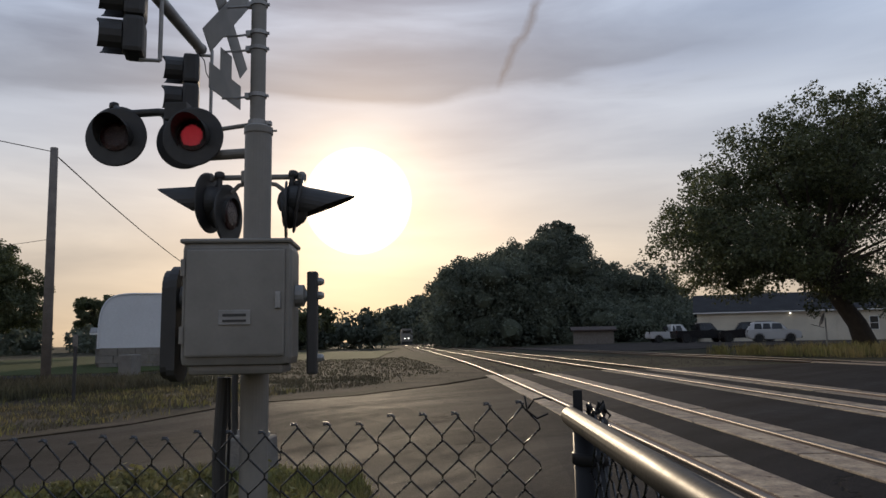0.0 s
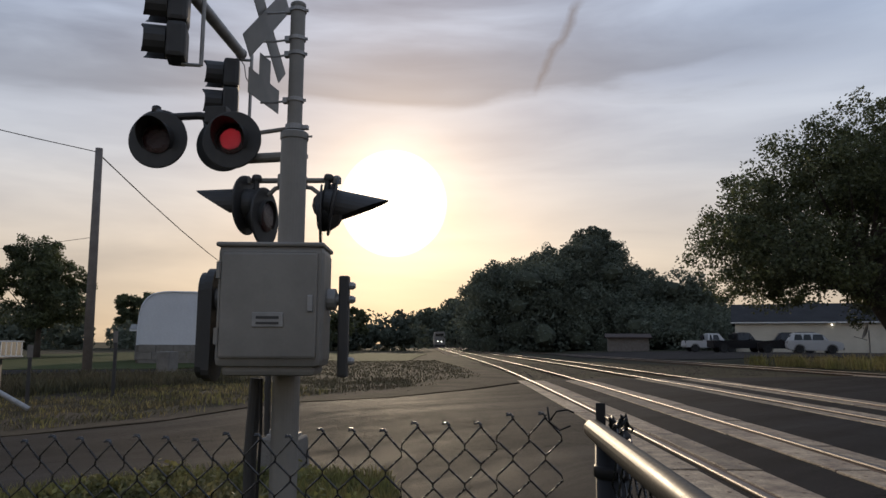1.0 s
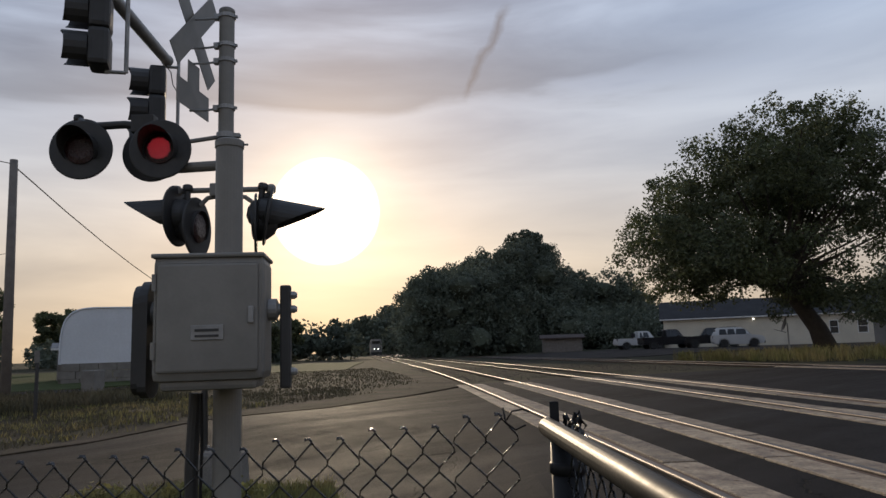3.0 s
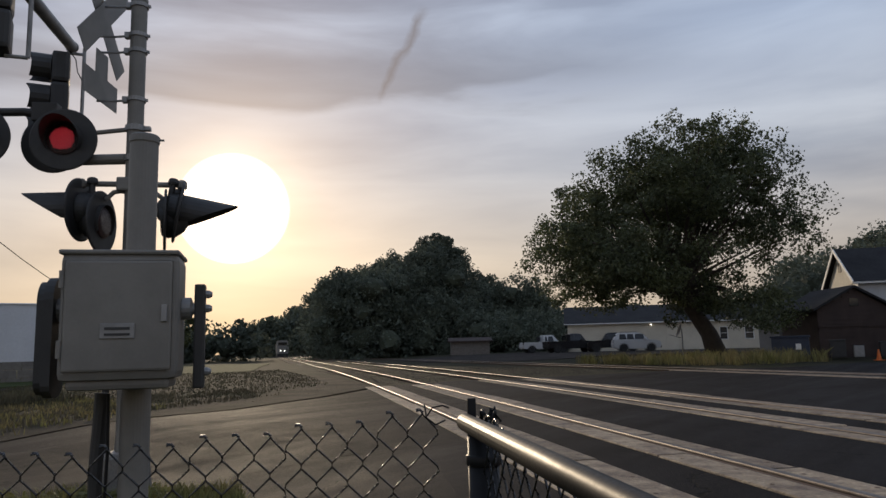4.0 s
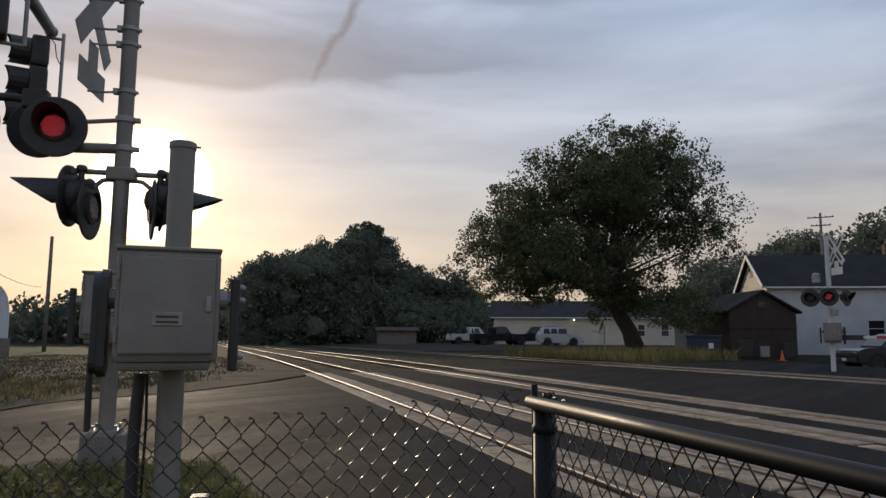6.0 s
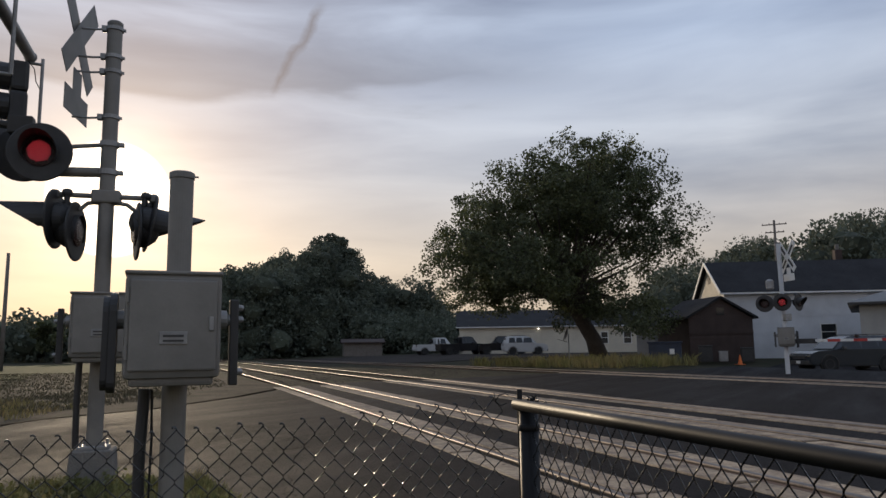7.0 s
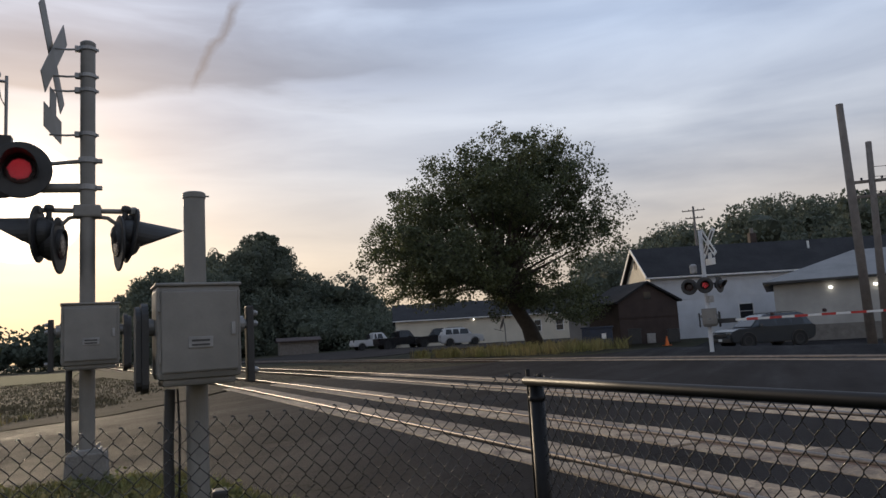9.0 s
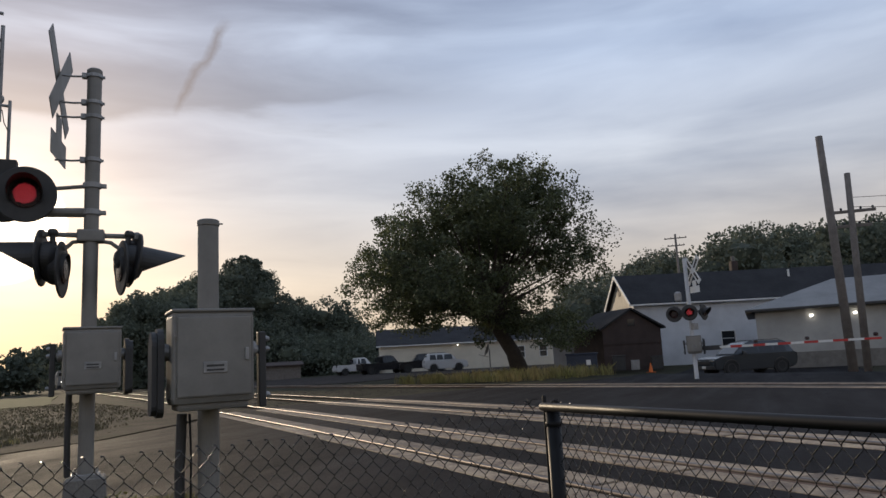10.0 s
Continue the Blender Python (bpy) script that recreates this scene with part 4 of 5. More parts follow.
def big_shape(u):
    """Broad, with its peak to one side, a lower shoulder on the other, and a thin airy part inside."""
    x, y, z = u
    top = profile([(-1.0, -0.32), (-0.8, 0.0), (-0.6, 0.38), (-0.4, 0.62), (-0.12, 0.76), (0.05, 0.68), (0.3, 0.84), (0.58, 0.66), (0.72, 0.42), (0.80, 0.2), (0.9, -0.2), (1.0, -0.6)], x)
    bottom = profile([(-1.0, -0.42), (-0.6, -0.68), (-0.2, -0.70), (0.05, -0.72), (0.3, -0.92), (0.75, -0.95), (0.88, -0.3), (1.0, -0.3)], x)
    if 0.0 < x < 0.75 and -0.5 < z < -0.08 and abs(math.sin(91 * x + 57 * y)) > 0.55:
        return False
    if x > 0.84 or x > 0.7 and z < -0.35:
        return False
    return bottom < z < top and y * y < 1 - 0.6 * x * x - 0.5 * max(z, 0) ** 2


tree("large spreading leafy tree with a leaning dark trunk", (21.3, 39.5, ground_z(21.3, 39.5)), 13.6, 7.3, 0.48, 4.0, 150, 0.092, 900, 11, lean=(-2.5, -0.4), crown_off=(-2.95, 0.3), gaps=0.17, low=0.16, shape=big_shape)


# far woods, as crowns massed on the hills
def bearing(az, r, eye=(0, 0)):
    return eye[0] + r * math.sin(radians(az)), eye[1] + r * math.cos(radians(az))


def woods(name, label, table, r0, r1, count, size, crown, seed, per=420):
    rng = np.random.default_rng(seed)
    pts, cores = [], B()
    for k in range(count):
        az = rng.uniform(table[0][0], table[-1][0])
        f = rng.random()
        r = r0 + (r1 - r0) * f
        el = profile(table, az)
        topz = 1.05 + math.tan(radians(el)) * r * (0.50 + 0.50 * f if k % 3 else 1.0) * rng.uniform(0.86, 1.03)
        rad = crown * rng.uniform(0.7, 1.25)
        x, y = bearing(az, r)
        z = max(topz - rad * 0.9, rad * 0.5)
        # filler ball in the painted shade colour, behind the leaves
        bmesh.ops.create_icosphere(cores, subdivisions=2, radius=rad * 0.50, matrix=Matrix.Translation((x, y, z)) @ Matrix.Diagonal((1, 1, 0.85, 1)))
        pts.append(clump_points(rng, (x, y, z), rad, per, 0.9, 0.72))
        for _ in range(7):
            d = rng.normal(size=3)
            d[2] = abs(d[2]) * 0.8
            d /= np.linalg.norm(d)
            pts.append(clump_points(rng, np.array((x, y, z)) + d * rad * 0.88, rad * 0.32, per // 9, 0.9, 0.3))
        # lower boughs under the crown, down to the ground
        low_z = z - rad * 0.85
        while low_z > -rad * 0.3:
            r2 = rad * rng.uniform(0.75, 1.1)
            lx, ly = x + rng.uniform(-0.7, 0.7) * rad, y + rng.uniform(-0.9, 0.2) * rad
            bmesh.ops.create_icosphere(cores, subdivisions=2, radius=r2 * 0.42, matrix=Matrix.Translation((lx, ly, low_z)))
            pts.append(clump_points(rng, (lx, ly, low_z), r2, per * 2 // 3, 0.95, 0.55))
            low_z -= rad * 1.05
    for v in cores.verts:
        v.co += Vector((noise.noise(v.co * 0.6), noise.noise(v.co * 0.6 + Vector((7, 0, 0))), noise.noise(v.co * 0.6 + Vector((0, 9, 0))))) * crown * 0.16
    e = thing(name, label, "woods", kind="stuff")
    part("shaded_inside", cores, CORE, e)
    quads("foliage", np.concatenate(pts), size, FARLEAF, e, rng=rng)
    return e


woods("near_woods", "dark wooded knoll beside the tracks", [(-2.4, 4.9), (-0.95, 6.1), (1.1, 6.4), (2.2, 6.9), (2.7, 7.4), (4.9, 8.0), (5.6, 8.4), (8.4, 8.3), (8.9, 7.6), (9.6, 6.9), (9.9, 6.0), (11.2, 5.3), (12.9, 5.5), (14.3, 5.0), (15.4, 3.9)], 100, 132, 120, 0.235, 3.3, 3, per=560)
woods("near_woods", "tall tree crown over the wooded knoll", [(5.3, 8.5), (6.0, 8.9), (6.9, 9.1), (7.9, 8.9), (8.8, 8.4)], 114, 128, 34, 0.19, 1.25, 33, per=300)
woods("far_woods", "hazy woods sloping down to where the tracks vanish", [(-7.5, 2.2), (-5.5, 2.8), (-3.0, 4.0), (-0.75, 5.8), (1.5, 6.9), (4.0, 7.0)], 240, 285, 60, 0.65, 6.0, 4, per=360)
woods("low_woods", "low far woods behind the parking yard", [(15.0, 2.8), (22, 2.7), (30, 3.6), (36, 5.0)], 170, 230, 40, 0.9, 6.5, 5, per=260)
woods("hillside_woods", "wooded hillside above the houses", [(33, 6.0), (36.6, 6.9), (38.4, 7.7), (40.5, 8.05), (43.2, 8.1), (44.4, 8.7), (49.3, 9.0), (54, 8.7), (62, 9.4), (74, 9.0)], 110, 210, 200, 0.40, 5.4, 6, per=390)
woods("left_woods", "low line of hazy trees behind the shed", [(-75, 3.4), (-50, 3.0), (-36, 2.6), (-28, 1.7), (-20, 2.0), (-14, 2.4), (-8, 1.9)], 120, 165, 75, 0.45, 4.2, 7, per=330)
tree("leafy tree by the side street", (-34.5, 50.5, -0.1), 8.2, 3.3, 0.22, 2.2, 46, 0.10, 620, 21, low=0.18, fat=1.5)
tree("leafy tree by the side street", (-43.0, 50.0, -0.1), 7.4, 3.2, 0.22, 2.0, 40, 0.10, 620, 22, low=0.15, fat=1.5)
tree("small tree behind the shed", (-38.0, 72.0, -0.1), 6.6, 2.4, 0.18, 2.4, 26, 0.11, 460, 23, low=0.3, fat=1.5)
tree("distant bare-topped tree in the haze", (-24.5, 110.0, 0.0), 6.8, 3.0, 0.2, 2.0, 18, 0.22, 200, 24, low=0.2, fat=1.5)


def blades(name, label, spots, height, width, material, seed, category="grass"):
    rng = np.random.default_rng(seed)
    n = len(spots)
    a = rng.uniform(0, 2 * math.pi, n)
    h = height * rng.uniform(0.45, 1.25, n)
    bend = rng.normal(size=(n, 2)) * (h * 0.28)[:, None]
    w = width * rng.uniform(0.6, 1.4, n)
    dx, dy = np.cos(a) * w, np.sin(a) * w
    z = np.array([ground_z(x, y) - 0.02 for x, y in spots])
    s = np.array(spots)
    v = np.empty((n, 5, 3))
    v[:, 0] = np.stack((s[:, 0] - dx, s[:, 1] - dy, z), 1)
    v[:, 1] = np.stack((s[:, 0] + dx, s[:, 1] + dy, z), 1)
    v[:, 2] = np.stack((s[:, 0] + dx * 0.7 + bend[:, 0] * 0.35, s[:, 1] + dy * 0.7 + bend[:, 1] * 0.35, z + h * 0.6), 1)
    v[:, 3] = np.stack((s[:, 0] + bend[:, 0], s[:, 1] + bend[:, 1], z + h), 1)
    v[:, 4] = np.stack((s[:, 0] - dx * 0.7 + bend[:, 0] * 0.35, s[:, 1] - dy * 0.7 + bend[:, 1] * 0.35, z + h * 0.6), 1)
    me = bpy.data.meshes.new(name)
    me.from_pydata(v.reshape(-1, 3).tolist(), [], np.arange(5 * n).reshape(n, 5).tolist())
    me.materials.append(material)
    return tagged(new(name, me), label, category, kind="stuff")


def inside(p, poly):
    c = False
    for (x1, y1), (x2, y2) in zip(poly, poly[1:] + poly[:1]):
        if (y1 > p[1]) != (y2 > p[1]) and p[0] < (x2 - x1) * (p[1] - y1) / (y2 - y1) + x1:
            c = not c
    return c


def scatter(poly, n, seed, patchy=0.0):
    rng = np.random.default_rng(seed)
    xs, ys = [p[0] for p in poly], [p[1] for p in poly]
    out = []
    while len(out) < n:
        p = (rng.uniform(min(xs), max(xs)), rng.uniform(min(ys), max(ys)))
        if inside(p, poly) and noise.noise(Vector((p[0] * 1.3, p[1] * 1.3, seed))) > patchy - 0.5 + rng.uniform(-0.3, 0.3):
            out.append(p)
    return out


NEAR_VERGE = [(-7.6, 0.9), (-3.9, 5.3), (-2.45, 6.55), (-0.95, 6.35), (-0.48, 4.45), (0.05, 2.5), (-0.4, 1.4), (-7.5, -2.5)]
blades("verge_grass", "green and straw-tipped grass along the fence", scatter(NEAR_VERGE, 60000, 1, 0.2), 0.10, 0.0045, GRASS, 1)
blades("verge_weeds", "taller green weeds round the gate pole", scatter([(-1.9, 3.1), (-0.75, 3.0), (-0.85, 5.0), (-1.7, 5.6), (-2.6, 5.6)], 2600, 2, 0.3), 0.20, 0.006, GRASS, 2)
rng = np.random.default_rng(61)
tufts = [clump_points(rng, (x, y, ground_z(x, y) + 0.07), rng.uniform(0.10, 0.24), 260, 0.8, 0.2) for x, y in scatter([(-2.6, 3.0), (-0.6, 2.9), (-0.62, 4.6), (-1.2, 5.9), (-3.4, 5.2)], 46, 62, 0.45)]
tufts = np.concatenate(tufts)
tagged(quads("leafy_weeds", tufts[tufts[:, 2] > -0.2], 0.026, GRASS, rng=rng), "low leafy green weeds round the gate pole", "weeds", kind="stuff")
blades("shoulder_grass", "thin dry grass on the dirt shoulder", scatter([(-13, 7), (-6.9, 9.8), (-4.2, 12.2), (-3.5, 14.5), (-8, 22), (-18, 20)], 9000, 3, 0.55), 0.12, 0.008, DRY, 3)
blades("tall_dry_grass", "tall dry yellow grass beside the far track", scatter([(13.3, 38), (17.3, 27.5), (20.5, 28.5), (22, 34), (18, 40), (13.4, 42)], 4200, 4, 0.75), 0.56, 0.012, DRY, 4)
blades("yard_grass", "rough grass before the grey building", scatter([(23, 15), (33, 23), (40, 16), (36, 8), (26, 8)], 7000, 5, 0.3), 0.16, 0.012, GRASS, 5)


# loose stones on the shoulder and ballast
def stones(name, label, spots, size, material, seed):
    rng = np.random.default_rng(seed)
    base = np.array([(1, 0, -0.2), (0, 1, -0.3), (-1, 0, -0.2), (0, -1, -0.1), (0.1, 0.1, 0.7)])
    faces = [(0, 1, 4), (1, 2, 4), (2, 3, 4), (3, 0, 4)]
    vs, fs = [], []
    for k, (x, y) in enumerate(spots):
        s = size * rng.uniform(0.4, 1.3) * np.array((1, rng.uniform(0.6, 1), rng.uniform(0.5, 0.9)))
        a = rng.uniform(0, 6.3)
        r = np.array(((math.cos(a), -math.sin(a), 0), (math.sin(a), math.cos(a), 0), (0, 0, 1)))
        vs += ((base * s * rng.uniform(0.8, 1.2, (5, 1))) @ r.T + np.array((x, y, ground_z(x, y) + 0.0))).tolist()
        fs += [tuple(i + 5 * k for i in f) for f in faces]
    me = bpy.data.meshes.new(name)
    me.from_pydata(vs, [], fs)
    me.materials.append(material)
    return tagged(new(name, me), label, "stones", kind="stuff")


stones("shoulder_stones", "loose grey stones on the dirt shoulder", scatter([(-7, 9.6), (-0.6, 16.8), (0.8, 21), (-1.5, 30), (-7, 26), (-10, 14)], 1500, 8, 0.35), 0.016, DIRT, 8)
WEED = mat("dull_weeds", (0.085, 0.082, 0.045), 0.85, tint=(0.10, 0.08, 0.05), scale=0.5, fine=4, bump=0, per_island=0.4, trans=0.2)
blades("ditch_weeds", "dark rank weeds in the ditch under the utility pole", scatter([(-21, 13.0), (-9.5, 16.5), (-6.8, 19.5), (-9, 22), (-16, 20.5), (-24, 17)], 14000, 71, 0.1), 0.34, 0.014, WEED, 71)
blades("field_weeds", "thin dull weeds over the rough ground beside the tracks", scatter([(-9, 18), (-2.4, 18.5), (-0.6, 23), (-1.6, 30), (-4.5, 46), (-14, 48), (-14, 28)], 13000, 72, 0.3), 0.075, 0.018, WEED, 72)
blades("shoulder_weeds", "low brown weeds along the road edge", scatter([(-12, 5.6), (-6.4, 10.4), (-3.4, 14.4), (-1.6, 18), (-3, 21), (-9, 19)], 12000, 73, 0.35), 0.09, 0.009, WEED, 73)
stones("ballast_stones", "broken ballast stones between the tracks", scatter([(1, 21.5), (13, 27.5), (10, 38), (-2, 40)], 4200, 9, 0.1), 0.03, BALLAST, 9)


# ---- buildings ----
def oriented(at, ux, uy):
    """A frame whose x runs along (ux, uy) and whose y runs to the left of it."""
    d = Vector((ux, uy)).normalized()
    return Matrix(((d.x, -d.y, 0, at[0]), (d.y, d.x, 0, at[1]), (0, 0, 1, at[2]), (0, 0, 0, 1)))


def house(name, label, m, length, depth, wall_h, roof_h, wall_mat, roof_mat, openings=(), ridge="x", overhang=0.35, boards=0.0, seams=0.0, gable_mat=None, hip=0.0, trim=None, boards_from=0.1):
    h = thing(name, label, "building")
    h.matrix_world = m

    def p(n, bm, mt, owner=h, lab=""):
        return part(n, bm, mt, owner, lab)

    t = 0.2
    walls = [("x", 0.0), ("x", depth - t), ("y", 0.0), ("y", length - t)]
    for axis, off in walls:
        bm = B()
        if axis == "x":
            cuts = sorted([o for o in openings if o[0] == "front"], key=lambda o: o[1]) if off == 0.0 else []
            x = 0.0
            for _, x0, x1, z0, z1, *_ in cuts:
                box(bm, (x, off, -0.4), (x0, off + t, wall_h))
                box(bm, (x0, off, -0.4), (x1, off + t, z0)) if z0 > -0.39 else None
                box(bm, (x0, off, z1), (x1, off + t, wall_h))
                x = x1
            box(bm, (x, off, -0.4), (length, off + t, wall_h))
        else:
            box(bm, (off, t, -0.4), (off + t, depth - t, wall_h))
        w = p("wall", bm, wall_mat)
        if axis == "x" and off == 0.0:
            if boards:
                z, k = boards_from, 0
                while z < wall_h - 0.1:
                    b2 = box(B(), (0.01, -0.022, z), (length - 0.01, -0.002, z + boards * 0.9))
                    if not any(z0 - boards < z < z1 for _, x0, x1, z0, z1, *_ in cuts):
                        part("board", b2, wall_mat, w)
                    else:
                        b2.free()
                        x = 0.01
                        for _, x0, x1, z0, z1, *_ in cuts:
                            if x0 - x > 0.05:
                                part("board", box(B(), (x, -0.022, z), (x0, -0.002, z + boards * 0.9)), wall_mat, w)
                            x = x1
                        part("board", box(B(), (x, -0.022, z), (length - 0.01, -0.002, z + boards * 0.9)), wall_mat, w)
                    z += boards
                    k += 1
            if seams:
                x = seams
                while x < length - 0.2:
                    part("batten", box(B(), (x - 0.03, -0.03, 0), (x + 0.03, -0.002, wall_h - 0.02)), wall_mat, w)
                    x += seams
    for _, x0, x1, z0, z1, *kind in openings:
        k = kind[0] if kind else "window"
        if k == "window":
            win = p("window", box(B(), (x0 + 0.05, 0.08, z0 + 0.05), (x1 - 0.05, 0.10, z1 - 0.05)), GLASS)
            fr = B()
            for lo, hi in (((x0, -0.03, z0), (x0 + 0.06, 0.12, z1)), ((x1 - 0.06, -0.03, z0), (x1, 0.12, z1)), ((x0, -0.03, z1 - 0.06), (x1, 0.12, z1)), ((x0 - 0.03, -0.06, z0), (x1 + 0.03, 0.12, z0 + 0.06)), ((x0, 0.04, (z0 + z1) / 2 - 0.02), (x1, 0.11, (z0 + z1) / 2 + 0.02))):
                box(fr, lo, hi)
            part("window_frame", fr, WHITE, win)
        else:
            d = p("door", box(B(), (x0 + 0.02, 0.06, z0), (x1 - 0.02, 0.11, z1 - 0.02)), BROWN if k == "dark" else WHITE)
            part("door_handle", box(B(), (x1 - 0.14, 0.03, z0 + 0.98), (x1 - 0.10, 0.06, z0 + 1.06)), CHROME, d)
    o = overhang
    rf = B()
    if ridge == "x":
        a = [(-o, wall_h - 0.04), (depth / 2, wall_h + roof_h), (depth + o, wall_h - 0.04)]
        for (y0, z0), (y1, z1) in ((a[0], a[1]), (a[2], a[1])):
            vs = [rf.verts.new(c) for c in ((-o, y0, z0), (length + o, y0, z0), (length + o - hip, y1, z1), (-o + hip, y1, z1))]
            vt = [rf.verts.new(c) for c in ((-o, y0, z0 + 0.14), (length + o, y0, z0 + 0.14), (length + o - hip, y1, z1 + 0.14), (-o + hip, y1, z1 + 0.14))]
            rf.faces.new(vs)
            rf.faces.new(vt)
            for k in range(4):
                rf.faces.new((vs[k], vs[(k + 1) % 4], vt[(k + 1) % 4], vt[k]))
        if hip:
            for xe, xr in ((-o, -o + hip), (length + o, length + o - hip)):
                vs = [rf.verts.new(c) for c in ((xe, -o, wall_h - 0.04), (xe, depth + o, wall_h - 0.04), (xr, depth / 2, wall_h + roof_h + 0.14))]
                rf.faces.new(vs)
                vs = [rf.verts.new(c) for c in ((xe, -o, wall_h + 0.1), (xe, depth + o, wall_h + 0.1), (xr, depth / 2, wall_h + roof_h + 0.14))]
                rf.faces.new(vs)
    roof = p("roof", rf, roof_mat)
    if not hip:
        for xx in (0.0, length - t):
            g = B()
            fr = [g.verts.new((xx, y, z)) for y, z in ((0, wall_h), (depth, wall_h), (depth / 2, wall_h + roof_h))]
            bk = [g.verts.new((xx + t, y, z)) for y, z in ((0, wall_h), (depth, wall_h), (depth / 2, wall_h + roof_h))]
            g.faces.new(fr)
            g.faces.new(bk)
            for k in range(3):
                g.faces.new((fr[k], fr[(k + 1) % 3], bk[(k + 1) % 3], bk[k]))
            p("gable", g, gable_mat or wall_mat)
    part("fascia", box(B(), (-o, -o - 0.03, wall_h - 0.03), (length + o, -o - 0.002, wall_h + 0.08)), trim or WHITE, roof)
    return h


U = Vector((0.987, -0.15))
gz = ground_z(32, 41)
white_house = house("white_house", "long white two-storey house with a dark shingle roof", oriented((31.7, 41.1, gz), 0.934, -0.358), 22, 6.6, 4.35, 2.45, SIDING, SHINGLE,
                    openings=(("front", 0.6, 1.5, 0.1, 2.1, "door"), ("front", 6.2, 7.3, 1.1, 2.25, "window")), boards=0.2, gable_mat=CREAM, boards_from=2.75)
# gable end details: boards, vent, rake trim
bm = B()
for k in range(13):
    z = 4.4 + 0.18 * k
    half = 3.3 * (1 - (z - 4.35) / 2.45) - 0.05
    if half > 0.1:
        part("board", box(B(), (-0.03, 3.3 - half, z), (-0.002, 3.3 + half, z + 0.165)), CREAM, white_house)
bm.free()
part("gable_vent", box(B(), (-0.06, 3.0, 5.35), (-0.03, 3.6, 6.0)), GLASS, white_house)
for s in (-1, 1):
    m = Matrix.Translation((-0.36, 3.3, 6.86)) @ Matrix.Rotation(math.atan2(2.45, 3.65) * -s, 4, "X")
    part("rake_board", box(B(), (-0.03, 0 if s > 0 else -4.4, -0.12), (0.03, 4.4 if s > 0 else 0, 0.10), m), WHITE, white_house)
part("chimney", box(B(), (9.1, 3.4, 5.2), (9.6, 3.9, 7.7), bevel=0.03), BROWN, white_house, "brick chimney with a pale flue")
part("flue", tube(B(), (9.35, 3.65, 7.6), (9.35, 3.65, 8.1), 0.14, seg=12), CONCRETE, white_house)
part("vent_pipe", tube(B(), (12.9, 2.2, 5.5), (12.9, 2.2, 6.7), 0.08, seg=10), WHITE, white_house)

shed_at = Vector((26.0, 37.3)) + U * 4.3
shed = house("brown_shed", "low brown board shed, its gable to the tracks", oriented((shed_at.x, shed_at.y, ground_z(26, 37)), -U.y, U.x), 4.6, 4.2, 2.55, 1.25, BROWN, SHINGLE, boards=0.24, trim=BROWN, overhang=0.25)
for k in range(15):
    z = 0.08 + 0.24 * k
    half = 2.08 if z < 2.4 else 2.08 * (1 - (z + 0.22 - 2.55) / 1.25)
    if half > 0.15:
        part("board", box(B(), (-0.026, 2.1 - half, z), (-0.004, 2.1 + half, z + 0.22)), BROWN, shed)
part("eave_board", box(B(), (-0.07, 0.0, 1.62), (-0.028, 4.2, 1.74)), BROWN, shed)
part("gable_window", box(B(), (-0.05, 1.85, 2.75), (-0.028, 2.35, 3.2)), GLASS, shed)
grey = house("grey_building", "low grey block building with a sheet metal hip roof", oriented((30.4, 28.7, ground_z(30, 28)), 0.69, -0.72), 22, 10.5, 3.2, 1.75, mat("grey_block", (0.42, 0.41, 0.385), 0.8, scale=0.5, fine=8, bump=0.15, g=0.3), TIN,
             openings=(("front", 11.5, 13.0, 0.95, 1.9, "window"),), hip=5.0, overhang=0.5, trim=BLACK)
for x in (2.8, 4.9):
    part("wall_lamp", lathe(B(), [(0.01, 0.0), (0.09, 0.03), (0.10, 0.09), (0.05, 0.13)], Matrix.Translation((x, -0.12, 2.72)), 14), LAMP_ON, grey, "glowing round wall lamp")
part("plinth", box(B(), (-0.03, -0.05, -0.4), (22, -0.003, 0.85)), CONCRETE, grey, "darker block plinth")
part("dormer", box(B(), (13.5, 3.2, 3.9), (16.5, 6.2, 6.4)), SIDING, grey, "white boxed upper storey")
part("dormer_roof", prism(B(), [(13.1, 6.35), (16.9, 6.35), (15.0, 7.5)], 2.9, 6.5), SHINGLE, grey)

wb = house("white_warehouse", "long low cream metal warehouse with a dark roof", oriented((22.6, 73.5, 0.2), 0.955, -0.295), 24, 12, 3.0, 2.0, CREAM, SHINGLE,
           openings=(("front", 15.2, 16.0, 1.1, 2.4, "window"), ("front", 17.6, 18.5, 1.1, 2.4, "window"), ("front", 19.6, 20.6, 0.0, 2.05, "dark")), seams=1.25)
part("wall_lamp", lathe(B(), [(0.02, 0), (0.06, 0.03), (0.06, 0.09), (0.03, 0.12)], Matrix.Translation((8.5, -0.2, 2.75)), 12), LAMP_ON, wb, "small lit wall lamp")
small = house("distant_shed", "small low grey wooden shed at the foot of the woods", oriented((12.4, 89.5, 0.1), 1, -0.1), 4.8, 4, 1.75, 0.4, POLE, BROWN, trim=BROWN)
low = house("low_shed", "low dark lean-to shed under the tree", oriented((29.5, 46.5, 0.2), U.x, U.y), 4.5, 3.5, 2.2, 0.5, TIN, SHINGLE, trim=TIN)

